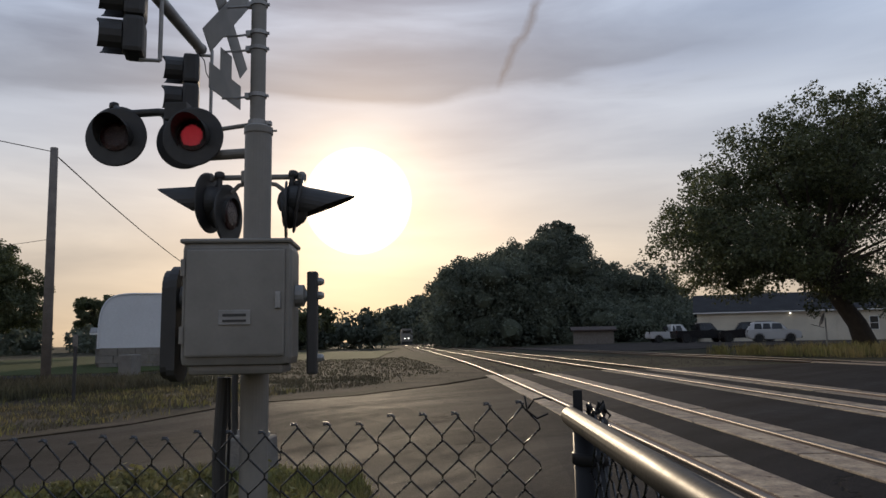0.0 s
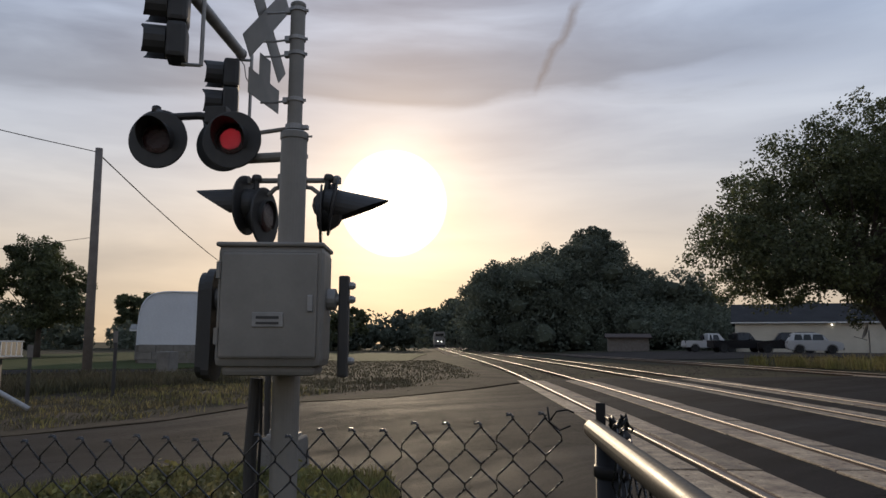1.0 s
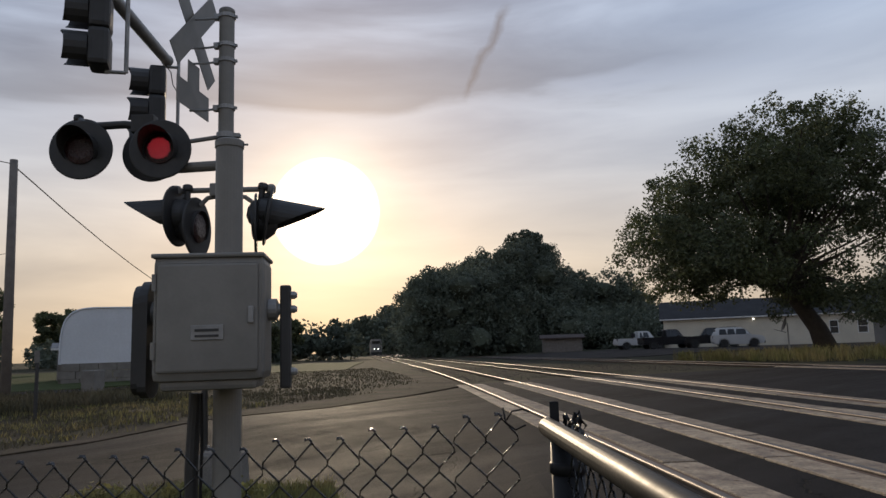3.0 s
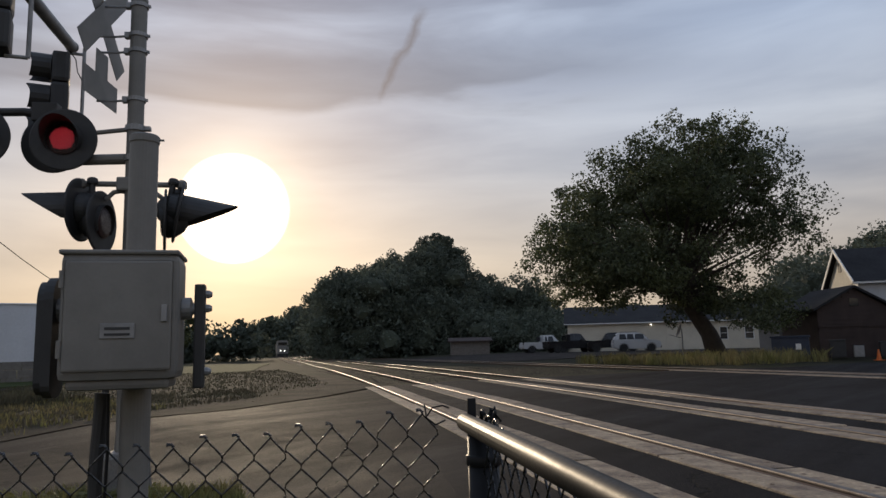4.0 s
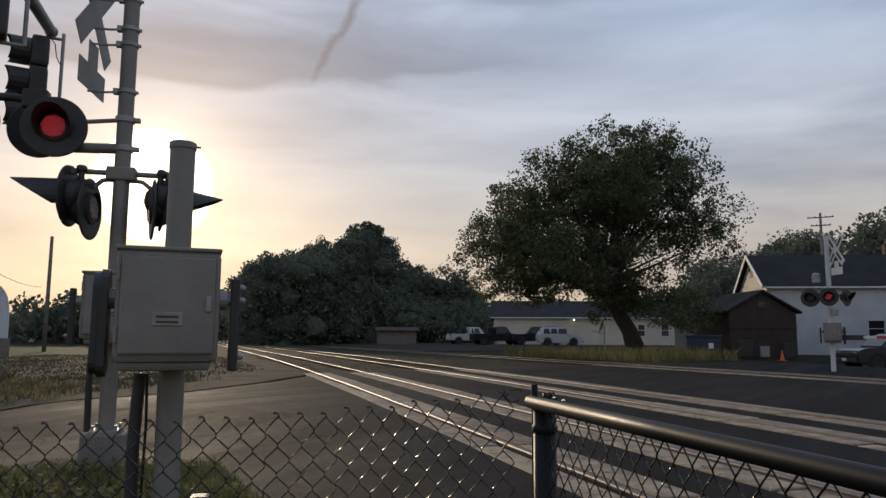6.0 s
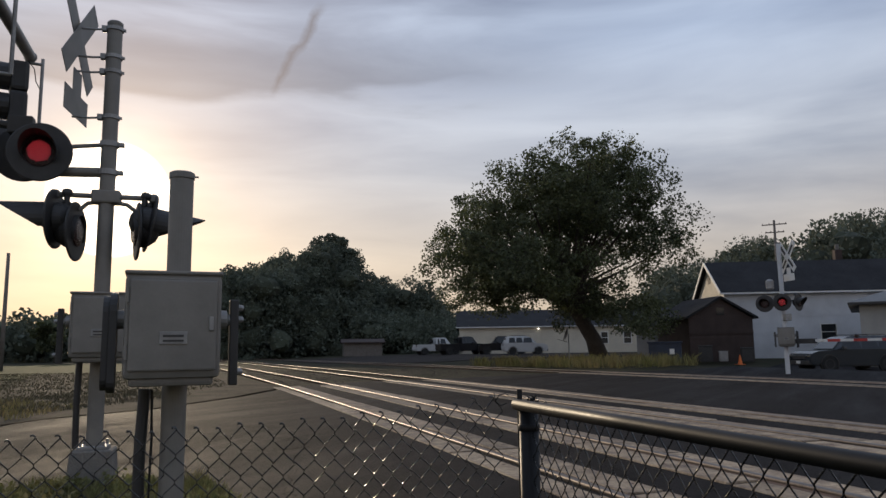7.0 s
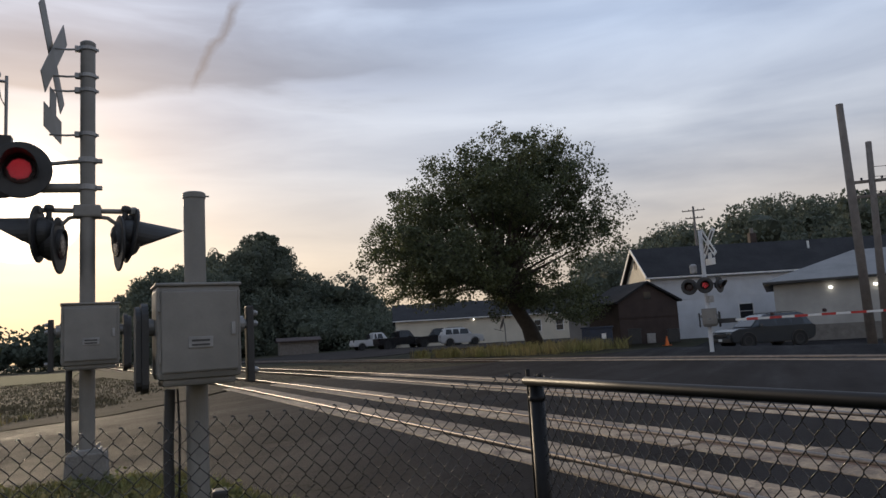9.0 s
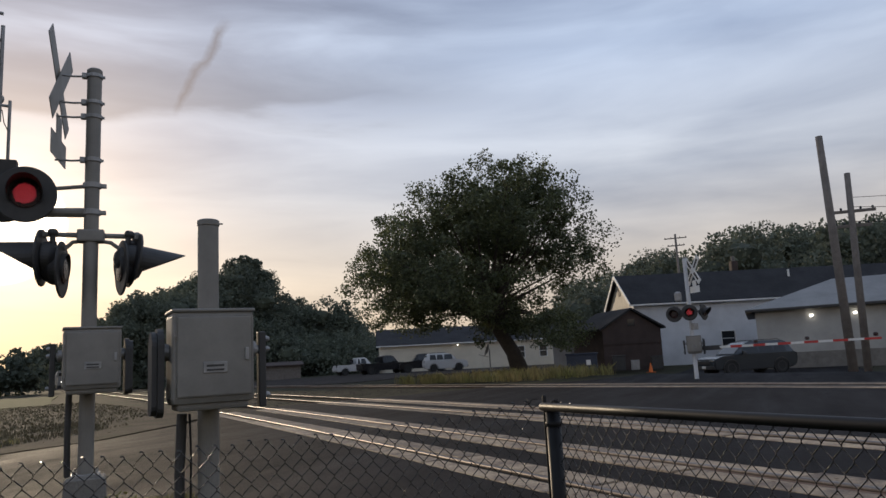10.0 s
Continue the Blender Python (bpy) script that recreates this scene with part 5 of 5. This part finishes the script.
# hoop shed of white fabric on concrete blocks
hoop = thing("hoop_shed", "white fabric hoop shed on a concrete block wall", "shed")
hoop.matrix_world = oriented((-17.1, 39.5, -0.25), 0.92, 0.40) @ Matrix.Translation((-3.2, 0, 0))
arc = [(3.45 * math.copysign(abs(math.cos(a)) ** 0.30, math.cos(a)), 1.12 + 3.0 * abs(math.sin(a)) ** 0.50) for a in [math.pi * k / 28 for k in range(29)]]
arc = [(3.2 + x, z) for x, z in arc]
bm = B()
rows = [[bm.verts.new((x, y, z + 0.03 * math.sin(y * 2.6) * 0)) for x, z in arc] for y in [0.0, 2.4, 4.8, 7.2, 9.6, 12.0]]
for u, v in zip(rows, rows[1:]):
    for k in range(len(arc) - 1):
        bm.faces.new((u[k], u[k + 1], v[k + 1], v[k]))
bm.faces.new(rows[0])
bm.faces.new(rows[-1][::-1])
part("cover", bm, FABRIC, hoop)
bm = B()
sweep(bm, [(x, -0.03, z) for x, z in arc], 0.05, 8)
part("hem", bm, FABRIC, hoop, "rolled hem of the fabric")
for c in range(3):
    for k in range(8):
        off = 0.0 if c % 2 else 0.4
        x0 = -0.35 + k * 0.9 + off * 0.5
        part("block", box(B(), (x0 + 0.008, -0.12, -0.1 + 0.42 * c), (min(x0 + 0.885, 6.8), 0.3, 0.305 + 0.42 * c), bevel=0.012), CONCRETE, hoop)
part("side_wall", box(B(), (-0.3, 0.3, -0.1), (0.0, 12, 1.12)), CONCRETE, hoop)
part("side_wall", box(B(), (6.4, 0.3, -0.1), (6.75, 12, 1.12)), CONCRETE, hoop)
kiosk = house("pale_hut", "small pale hut beside the hoop shed", oriented((-23.5, 44.0, -0.15), 0.9, 0.42), 1.7, 2.0, 1.9, 0.3, TIN, TIN, openings=(("front", 0.5, 1.4, 0.9, 1.6, "window"),))


# ---- vehicles ----
def vehicle(label, at, rz, paint, kind="suv", length=4.55, width=1.84, height=1.66, category="car", lights=False):
    """A car or pickup: its nose points along +x of its own frame."""
    v = thing("pickup_truck" if kind == "pickup" else "suv", label, category, at, rz, group="parked vehicles")
    L, H, hw = length / 2, height, width / 2
    belt = H * 0.60
    if kind == "pickup":
        low = [(-L, 0.55), (-L + 0.05, belt), (-0.35, belt), (0.95, belt + 0.02), (1.25, belt + 0.02), (L - 0.25, belt - 0.06), (L - 0.03, belt - 0.22), (L, 0.50), (L - 0.1, 0.34), (-L + 0.1, 0.40)]
        cab = [(-0.42, belt - 0.02), (-0.36, H - 0.05), (-0.2, H), (0.55, H), (0.72, H - 0.05), (1.22, belt)]
        panes = [(-0.28, -0.02), (0.05, 0.68)]
    else:
        low = [(-L, 0.62), (-L + 0.04, belt + 0.02), (-L + 0.35, belt + 0.04), (L * 0.42, belt + 0.02), (L - 0.42, belt - 0.03), (L - 0.08, belt - 0.15), (L, 0.60), (L - 0.08, 0.30), (L * 0.4, 0.22), (-L + 0.4, 0.24), (-L + 0.08, 0.36)]
        cab = [(-L + 0.10, belt), (-L + 0.40, H - 0.10), (-L + 0.62, H - 0.01), (-0.1, H), (0.28, H - 0.04), (0.55, H - 0.16), (L * 0.50, belt)]
        panes = [(-L + 0.55, -L + 1.15), (-L + 1.22, -0.28), (-0.20, 0.66)]

    def hull(outline, w0, w1, mt, name, bev):
        bm = B()
        zs = [z for _, z in outline]
        z0, z1 = min(zs), max(zs)
        f = [bm.verts.new((x, -(w0 + (w1 - w0) * (z - z0) / (z1 - z0)), z)) for x, z in outline]
        b = [bm.verts.new((x, (w0 + (w1 - w0) * (z - z0) / (z1 - z0)), z)) for x, z in outline]
        bm.faces.new(f)
        bm.faces.new(b[::-1])
        for k in range(len(f)):
            bm.faces.new((f[k], b[k], b[(k + 1) % len(f)], f[(k + 1) % len(f)]))
        bmesh.ops.recalc_face_normals(bm, faces=bm.faces)
        bmesh.ops.bevel(bm, geom=bm.edges[:], offset=bev, segments=2, affect="EDGES")
        return part(name, bm, mt, v)

    hull(low, hw - 0.04, hw, paint, "body", 0.045)
    hull(cab, hw - 0.06, hw - 0.26, paint, "cabin", 0.035)
    slant = 0.20 / (H - belt)
    for s in (-1, 1):
        for x0, x1 in panes:
            z0, z1 = belt + 0.06, H - 0.14
            ys = [s * (hw - 0.06 - slant * (z - belt) + 0.012) for z in (z0, z1)]
            bm = B()
            t0 = 0.12 if x1 > 0.5 else 0.04
            vs = [bm.verts.new(c) for c in ((x0, ys[0], z0), (x1 + 0.05, ys[0], z0), (x1 - t0, ys[1], z1), (x0 + 0.08, ys[1], z1))]
            bm.faces.new(vs)
            r = bmesh.ops.extrude_face_region(bm, geom=bm.faces[:])
            bmesh.ops.translate(bm, verts=[e for e in r["geom"] if isinstance(e, bmesh.types.BMVert)], vec=(0, -s * 0.03, 0))
            part("side_window", bm, GLASS, v)
    (xa, za), (xb, zb) = cab[-1], cab[-2]
    n = Vector((za - zb, 0, xb - xa)).normalized() * -1
    if n.x < 0:
        n = -n
    bm = B()
    vs = [bm.verts.new(Vector(c) + n * 0.014) for c in ((xa - 0.08 * (xa - xb), -hw + 0.16, za + 0.06), (xa - 0.08 * (xa - xb), hw - 0.16, za + 0.06), (xb + 0.05, hw - 0.30, zb - 0.02), (xb + 0.05, -hw + 0.30, zb - 0.02))]
    bm.faces.new(vs)
    r = bmesh.ops.extrude_face_region(bm, geom=bm.faces[:])
    bmesh.ops.translate(bm, verts=[e for e in r["geom"] if isinstance(e, bmesh.types.BMVert)], vec=-n * 0.02)
    part("windscreen", bm, GLASS, v)
    bm = box(B(), (-L + (0.30 if kind == "suv" else 1.9) - 0.02, -hw + 0.34, belt + 0.1), (-L + (0.30 if kind == "suv" else 1.9) + 0.02, hw - 0.34, H - 0.18), Matrix.Translation((0, 0, 0)))
    part("rear_window", bm, GLASS, v)
    wr = 0.36 if kind == "pickup" else 0.345
    for x in (-L + 0.92, L - 0.88):
        for s in (-1, 1):
            c = Matrix.Translation((x, s * (hw - 0.10), wr)) @ pose(0, 0, 0, -90 * s, 0, 0)
            w = part("wheel", lathe(B(), [(0.235, -0.10), (wr - 0.02, -0.105), (wr, -0.06), (wr, 0.06), (wr - 0.02, 0.105), (0.235, 0.10)], c, 22), RUBBER, v)
            part("rim", lathe(B(), [(0.23, 0.05), (0.225, 0.105), (0.08, 0.085), (0.0, 0.10)], c, 14), BLACK, w)
            part("wheel_arch", lathe(B(), [(wr + 0.03, -0.02), (wr + 0.065, -0.02), (wr + 0.065, 0.112), (wr + 0.03, 0.112)], c, 22, False), BLACK, v)
    for s in (-1, 1):
        part("headlight", box(B(), (L - 0.30, s * (hw - 0.30) - 0.2, belt - 0.33), (L - 0.035, s * (hw - 0.30) + 0.2, belt - 0.19), bevel=0.03), CHROME, v)
        part("tail_light", box(B(), (-L - 0.01, s * (hw - 0.16) - 0.09, belt - 0.25), (-L + 0.12, s * (hw - 0.16) + 0.09, belt + 0.0), bevel=0.02), LENS, v)
        part("mirror", box(B(), (0.62, s * (hw + 0.09) - 0.09, belt + 0.02), (0.78, s * (hw + 0.09) + 0.09, belt + 0.18), bevel=0.03), paint, v)
    part("bumper", box(B(), (L - 0.12, -hw + 0.12, 0.30), (L + 0.03, hw - 0.12, 0.50), bevel=0.04), BLACK, v)
    part("grille", box(B(), (L - 0.08, -0.5, 0.56), (L + 0.012, 0.5, 0.72), bevel=0.02), BLACK, v)
    part("number_plate", box(B(), (L + 0.022, -0.16, 0.36), (L + 0.036, 0.16, 0.48)), WHITE, v, "pale blank plate")
    if kind == "suv":
        for s in (-1, 1):
            part("roof_rail", sweep(B(), [(-L + 0.7, s * (hw - 0.32), H + 0.0), (-L + 0.8, s * (hw - 0.32), H + 0.05), (-0.1, s * (hw - 0.32), H + 0.05), (0.1, s * (hw - 0.32), H - 0.01)], 0.018, 6), BLACK, v)
    return v


CAR_DARK = mat("charcoal_car_paint", (0.05, 0.058, 0.068), 0.22, 0.3, scale=2, fine=200, bump=0, dark=0.9, spec=0.7)
CAR_BLACK = mat("black_car_paint", (0.015, 0.015, 0.018), 0.28, 0.1, scale=2, fine=200, bump=0, dark=0.9)
CAR_WHITE = mat("white_car_paint", (0.50, 0.50, 0.50), 0.3, 0.0, scale=2, fine=200, bump=0, dark=0.95)
vehicle("charcoal compact suv waiting behind the lowered gate", (25.8, 25.2, ground_z(25.8, 25.2) - 0.02), 168, CAR_DARK, length=4.45, height=1.56)


def park(az, r, rz, label, paint, kind):
    x, y = bearing(az, r, (-1, -1.6))
    return vehicle(label, (x, y, ground_z(x, y)), rz, paint, kind, 5.2 if kind == "pickup" else 4.2, 1.9 if kind == "pickup" else 1.8, 1.78 if kind == "pickup" else 1.68, "pickup" if kind == "pickup" else "car")


park(22.5, 69, -14, "white compact suv parked in the gravel yard", CAR_WHITE, "suv")
park(20.9, 73, 165, "black pickup truck parked beside the white suv", CAR_BLACK, "pickup")
park(17.7, 72.5, 4, "dark pickup truck parked in the yard", CAR_BLACK, "pickup")
park(15.7, 78, 2, "white pickup truck parked at the yard's end", CAR_WHITE, "pickup")

# ---- far crossing signal and its lowered arm ----
FM = (17.25, 19.1)
FZ = ground_z(*FM)
far = thing("signal_mast", "silver signal mast across the tracks", "signal mast", (*FM, FZ))
# silver shaft coloured with SIDING's white, painting in the sunlight on it
part("mast", tube(B(), (0, 0, -0.2), (0, 0, 4.45), 0.0735, seg=16), SIDING, far)
part("cap", lathe(B(), [(0.08, 4.43), (0.08, 4.46), (0.05, 4.475)], seg=16), SILVER, far)
part("cross_arm", sweep(B(), [(-0.50, 0.28, 2.45), (-0.12, -0.10, 2.47), (0.48, -0.20, 2.45)], 0.035, 8), BLACK, far)
part("bell", lathe(B(), [(0.10, 0.0), (0.13, 0.04), (0.13, 0.3), (0.06, 0.36)], Matrix.Translation((-0.32, 0.18, 2.85)), 14), GALV, far)
part("small_box", box(B(), (-0.1, -0.22, 1.78), (0.14, -0.07, 2.02), bevel=0.02), GALV, far)
RZ = -49
flasher((FM[0] - 0.55, FM[1] + 0.22, FZ + 2.38), RZ, False, "black round flashing crossing light, unlit")
flasher((FM[0] - 0.22, FM[1] - 0.22, FZ + 2.40), RZ + 10, True, "black round flashing crossing light glowing red")
flasher((FM[0] + 0.46, FM[1] - 0.22, FZ + 2.40), RZ + 68, False, "black round flashing crossing light turned aside")
fx = thing("crossbuck_sign", "white crossbuck sign lit by the low sky", "sign", (FM[0] + 0.15, FM[1] - 0.22, FZ + 3.95), RZ - 50)
for k, ti in enumerate((40, -40)):
    part("blade", box(B(), (-0.115, -0.008 - 0.02 * k, -0.62), (0.115, 0.004 - 0.02 * k, 0.62), Matrix.Rotation(radians(ti), 4, "Y")), WHITE, fx)
    for q, (z0, z1) in enumerate(((-0.48, -0.12), (0.12, 0.50))):
        part("lettering", box(B(), (-0.045, -0.012 - 0.02 * k, z0), (0.045, -0.0085 - 0.02 * k, z1), Matrix.Rotation(radians(ti), 4, "Y")), BLACK, fx, "dark bars of unreadable lettering")
ft = thing("track_count_sign", "white inverted T-shaped sign below the crossbuck", "sign", (FM[0] + 0.15, FM[1] - 0.22, FZ + 3.28), RZ - 50)
bm = box(B(), (-0.30, -0.006, -0.15), (0.30, 0.006, 0.09))
box(bm, (-0.11, -0.006, 0.091), (0.11, 0.006, 0.30))
part("plate", bm, WHITE, ft)
gate_mechanism((FM[0] - 0.05, FM[1] - 0.1, FZ + 0.92), -40, "silver gate machine on the far signal mast", counterweight=1)
arm = thing("crossing_gate", "red and white striped crossing gate, lowered", "crossing gate", (FM[0] + 0.2, FM[1] - 0.5, FZ + 1.10), -89)
part("butt", box(B(), (-0.9, -0.06, -0.09), (0.6, 0.06, 0.07), bevel=0.015), BLACK, arm, "black counterweight arm")
n = 12
for k in range(n):
    x0, x1 = 0.6 + k * 0.50, 0.6 + (k + 1) * 0.50
    hgt = 0.042 - 0.001 * k
    part("stripe", box(B(), (x0, -0.022, -hgt), (x1, 0.022, hgt)), WHITE if k % 2 == 0 else SIGNRED, arm)
for x in (2.2, 4.2, 6.45):
    part("arm_light", lathe(B(), [(0.05, 0), (0.065, 0.02), (0.065, 0.08), (0.04, 0.11)], Matrix.Translation((x, 0, 0.065)), 12), LENS, arm, "small red arm lamp")

# ---- poles and wires ----
def wooden_pole(label, at, height, r, lean=(0, 0), arms=()):
    p = thing("utility_pole", label, "utility pole", at, 0, group="utility poles")
    part("shaft", sweep(B(), [(0, 0, -0.4), (lean[0] * 0.5, lean[1] * 0.5, height * 0.5), (lean[0], lean[1], height)], [r, r * 0.9, r * 0.75], 14), POLE, p, smooth=True)
    for z, half, turn in arms:
        f = z / height
        m = Matrix.Translation((lean[0] * f, lean[1] * f, z)) @ pose(0, 0, 0, 0, 0, turn)
        a = part("crossarm", box(B(), (-half, -0.05, -0.06), (half, 0.05, 0.06), m, bevel=0.01), POLE, p)
        for x in (-half + 0.1, -half * 0.4, half * 0.4, half - 0.1):
            part("insulator", lathe(B(), [(0.03, 0.06), (0.05, 0.1), (0.035, 0.17)], m @ Matrix.Translation((x, 0, 0)), 8), GLASS, a)
    return p


wooden_pole("tall bare wooden utility pole by the side street", (-12.75, 21.0, ground_z(-12.7, 21)), 7.3, 0.15, (-0.10, 0.0))
wooden_pole("leaning wooden utility pole past the far track", (22.8, 17.1, ground_z(22, 17)), 9.05, 0.17, (-0.05, 0.05))
wooden_pole("shorter wooden utility pole with cross bars", (25.0, 18.2, ground_z(25, 18)), 8.1, 0.15, (0.3, -0.1), arms=((6.5, 0.9, -40), (5.9, 0.7, -40)))
wooden_pole("far utility pole with crossarms behind the house", (58.0, 66.0, 0.3), 14.7, 0.17, arms=((14.2, 1.3, -40), (13.3, 1.0, -40)))


def wire(label, points, r=0.012):
    bm = B()
    pts = []
    for a, b in zip(points, points[1:]):
        a, b = Vector(a), Vector(b)
        for k in range(11):
            t = k / 11
            p = a.lerp(b, t)
            p.z -= 0.022 * (b - a).length * 4 * t * (1 - t)
            pts.append(p)
    pts.append(Vector(points[-1]))
    o = Vector(points[0])
    sweep(bm, [p - o for p in pts], r, 5)
    ob = part("overhead_wire", bm, WIRE)
    ob.location = o
    return tagged(ob, label, "wire", group="overhead wires")


wooden_pole("distant wooden utility pole in the haze", (*bearing(-15.4, 60, (-0.6, -1.2)), -0.12), 8.4, 0.15)
wire("thin overhead wire from the utility pole", [(-12.85, 21.0, 7.0), (-22.0, 74.0, 5.6)], 0.02)
wire("thin overhead wire to the utility pole", [(-24, 4, 8.9), (-12.85, 21.0, 7.05)], 0.014)
wire("thin low overhead wire by the utility pole", [(-42, 32, 5.8), (-12.85, 21.0, 4.3)], 0.008)
wire("overhead wire at the cross bars", [(25.2, 18.1, 6.5), (60, 12, 9.5)])
wire("overhead wire at the cross bars", [(25.2, 18.1, 5.9), (60, 8, 7.5)])
wire("overhead wire at the cross bars", [(25.3, 18.1, 6.9), (58, 20, 12.5)])


# ---- small things ----
def marker(x, y, h, label):
    p = thing("marker_post", label, "marker post", (x, y, ground_z(x, y)), random.uniform(-8, 8), group="marker posts")
    part("post", box(B(), (-0.035, -0.02, -0.2), (0.035, 0.02, h), bevel=0.006), BLACK, p)
    part("reflector", box(B(), (-0.06, -0.028, h - 0.26), (0.06, -0.0205, h)), CONCRETE, p, "pale reflector plate")
    return p


for az, r, h in ((-34.6, 17.5, 1.25), (-29.3, 18.0, 1.45)):
    x, y = bearing(az, r, (0.14, -0.41))
    marker(x, y, h, "dark marker post with a pale plate on the shoulder")
x, y = bearing(-36.75, 19.0, (0.14, -0.41))
bin_ = thing("trash_trailer", "dark open trailer with a white slatted rack", "trailer", (x, y, ground_z(x, y) + 0.22), 20)
part("body", box(B(), (-1.3, -0.8, 0.72), (0.35, 0.8, 1.12), bevel=0.03), BLACK, bin_)
for k in range(5):
    part("slat", box(B(), (0.36 + 0.1 * k, -0.81, 0.80), (0.378 + 0.1 * k, -0.79, 1.1)), WHITE, bin_)
part("rack_rail", box(B(), (0.34, -0.82, 1.09), (0.80, -0.78, 1.115)), WHITE, bin_)
part("rack_rail", box(B(), (0.34, -0.82, 0.775), (0.80, -0.78, 0.80)), WHITE, bin_)
part("leg", box(B(), (-0.15, -0.12, -0.35), (0.15, 0.12, 0.73)), BLACK, bin_)
x, y = bearing(-35.4, 16.3, (0.14, -0.41))
pipe = thing("fallen_pipe", "long pale pipe sloping to the ground", "pipe", (x, y, ground_z(x, y)), 0)
part("tube", sweep(B(), [(-1.6, 0.3, 0.85), (0.35, 0.0, 0.03)], 0.05, 12), GALV, pipe)
for az, r, w, h in ((-25.2, 30.0, 0.5, 0.8),):
    x, y = bearing(az, r, (0, -0.8))
    tagged(part("concrete_block", box(B(), (x - w / 2, y - 0.4, ground_z(x, y) - 0.1), (x + w / 2, y + 0.4, ground_z(x, y) + h), bevel=0.04), CONCRETE), "grey concrete barrier block on the shoulder", "block", group="concrete blocks")

dish = thing("satellite_dish", "dark satellite dish on a short post", "satellite dish", (*bearing(26.1, 49, (-1.2, -1.8)), 0.2), -106)
part("post", tube(B(), (0, 0, -0.1), (0, 0, 1.7), 0.04, seg=10), GALV, dish)
part("reflector", lathe(B(), [(0.0, -0.02), (0.25, 0.02), (0.42, 0.09), (0.44, 0.10), (0.26, 0.05), (0.0, 0.0)], Matrix.Translation((0, -0.1, 1.6)) @ pose(0, 0, 0, 70, 0, 0), 24), BLACK, dish)
part("feed_arm", sweep(B(), [(0, -0.1, 1.15), (0, -0.75, 1.35)], 0.02, 6), BLACK, dish)
for az, r in ((38.3, 45),):
    c = thing("traffic_cone", "orange traffic cone by the brown shed", "traffic cone", (*bearing(az, r, (-1.2, -1.8)), ground_z(*bearing(az, r, (-1.2, -1.8)))))
    part("cone", lathe(B(), [(0.13, 0.03), (0.03, 0.55), (0.0, 0.55)], seg=16), ORANGE, c)
    part("base", box(B(), (-0.2, -0.2, 0), (0.2, 0.2, 0.035), bevel=0.01), ORANGE, c)
for az, r, mt, nm, lb, s in ((33.2, 43, BLUE, "wheeled_bin", "wide dark blue bin with a white label by the tree", 1.15), (36.0, 46, BLACK, "wheeled_bin", "black wheeled bin against the brown shed", 0.9), (37.2, 46.5, GALV, "appliance", "pale box-shaped appliance by the brown shed", 0.6), (38.8, 47, BLACK, "wheeled_bin", "black wheeled bin against the brown shed", 0.8)):
    x, y = bearing(az, r, (-1.2, -1.8))
    w = 1.8 if mt is BLUE else 1.0
    b = thing(nm, lb, "bin" if "bin" in nm else "appliance", (x, y, ground_z(x, y)), -35)
    part("body", box(B(), (-0.42 * s * w, -0.36 * s, 0.05), (0.42 * s * w, 0.36 * s, 1.0 * s), bevel=0.04), mt, b)
    part("lid", box(B(), (-0.45 * s * w, -0.40 * s, 1.0 * s), (0.45 * s * w, 0.40 * s, 1.09 * s), bevel=0.03), mt, b)
    if mt is BLUE:
        part("sticker", box(B(), (0.25, -0.428, 0.55), (0.5, -0.416, 0.85)), WHITE, b, "white sticker")
for az in (55.0, 56.2):
    x, y = bearing(az, 26, (-1.4, -1.9))
    s = thing("sign_post", "back-to-back sign boards on a thin steel post", "sign", (x, y, ground_z(x, y)), -35, group="sign posts")
    part("post", tube(B(), (0, 0, -0.2), (0, 0, 2.6), 0.03, seg=8), GALV, s)
    part("board", box(B(), (-0.16, -0.03, 1.9), (0.16, -0.015, 2.9), bevel=0.004), GALV, s)
    part("hood", prism(B(), [(-0.2, 2.85), (0.2, 2.85), (0.0, 3.1)], -0.12, 0.05), WHITE, s)

# the train, far down the line
y = 190.0
tx = curve_x(2.13, y, 0.115, 0) + GAUGE / 2
loco = thing("locomotive", "silver locomotive far down the line with its headlights lit", "locomotive", (tx, y, 0.02), 6.5)
part("hull", prism(B(), [(-1.5, 0.9), (1.5, 0.9), (1.55, 3.2), (1.2, 4.2), (-1.2, 4.2), (-1.55, 3.2)], 1.2, 18), SILVER, loco)
part("nose", slab(B(), [(-1.3, -0.2), (1.3, -0.2), (1.5, 1.25), (-1.5, 1.25)], 0.8, 2.7), SILVER, loco)
part("windscreen", box(B(), (-1.1, 1.12, 2.95), (1.1, 1.19, 3.7)), GLASS, loco)
part("underframe", box(B(), (-1.35, 0.2, 0.05), (1.35, 17.5, 0.9)), BLACK, loco)
for dx in (-0.5, 0.5):
    part("headlight", lathe(B(), [(0.12, 0), (0.12, 0.06)], Matrix.Translation((dx, -0.21, 1.6)) @ pose(0, 0, 0, 90, 0, 0), 12), LAMP_ON, loco, "glowing headlight")
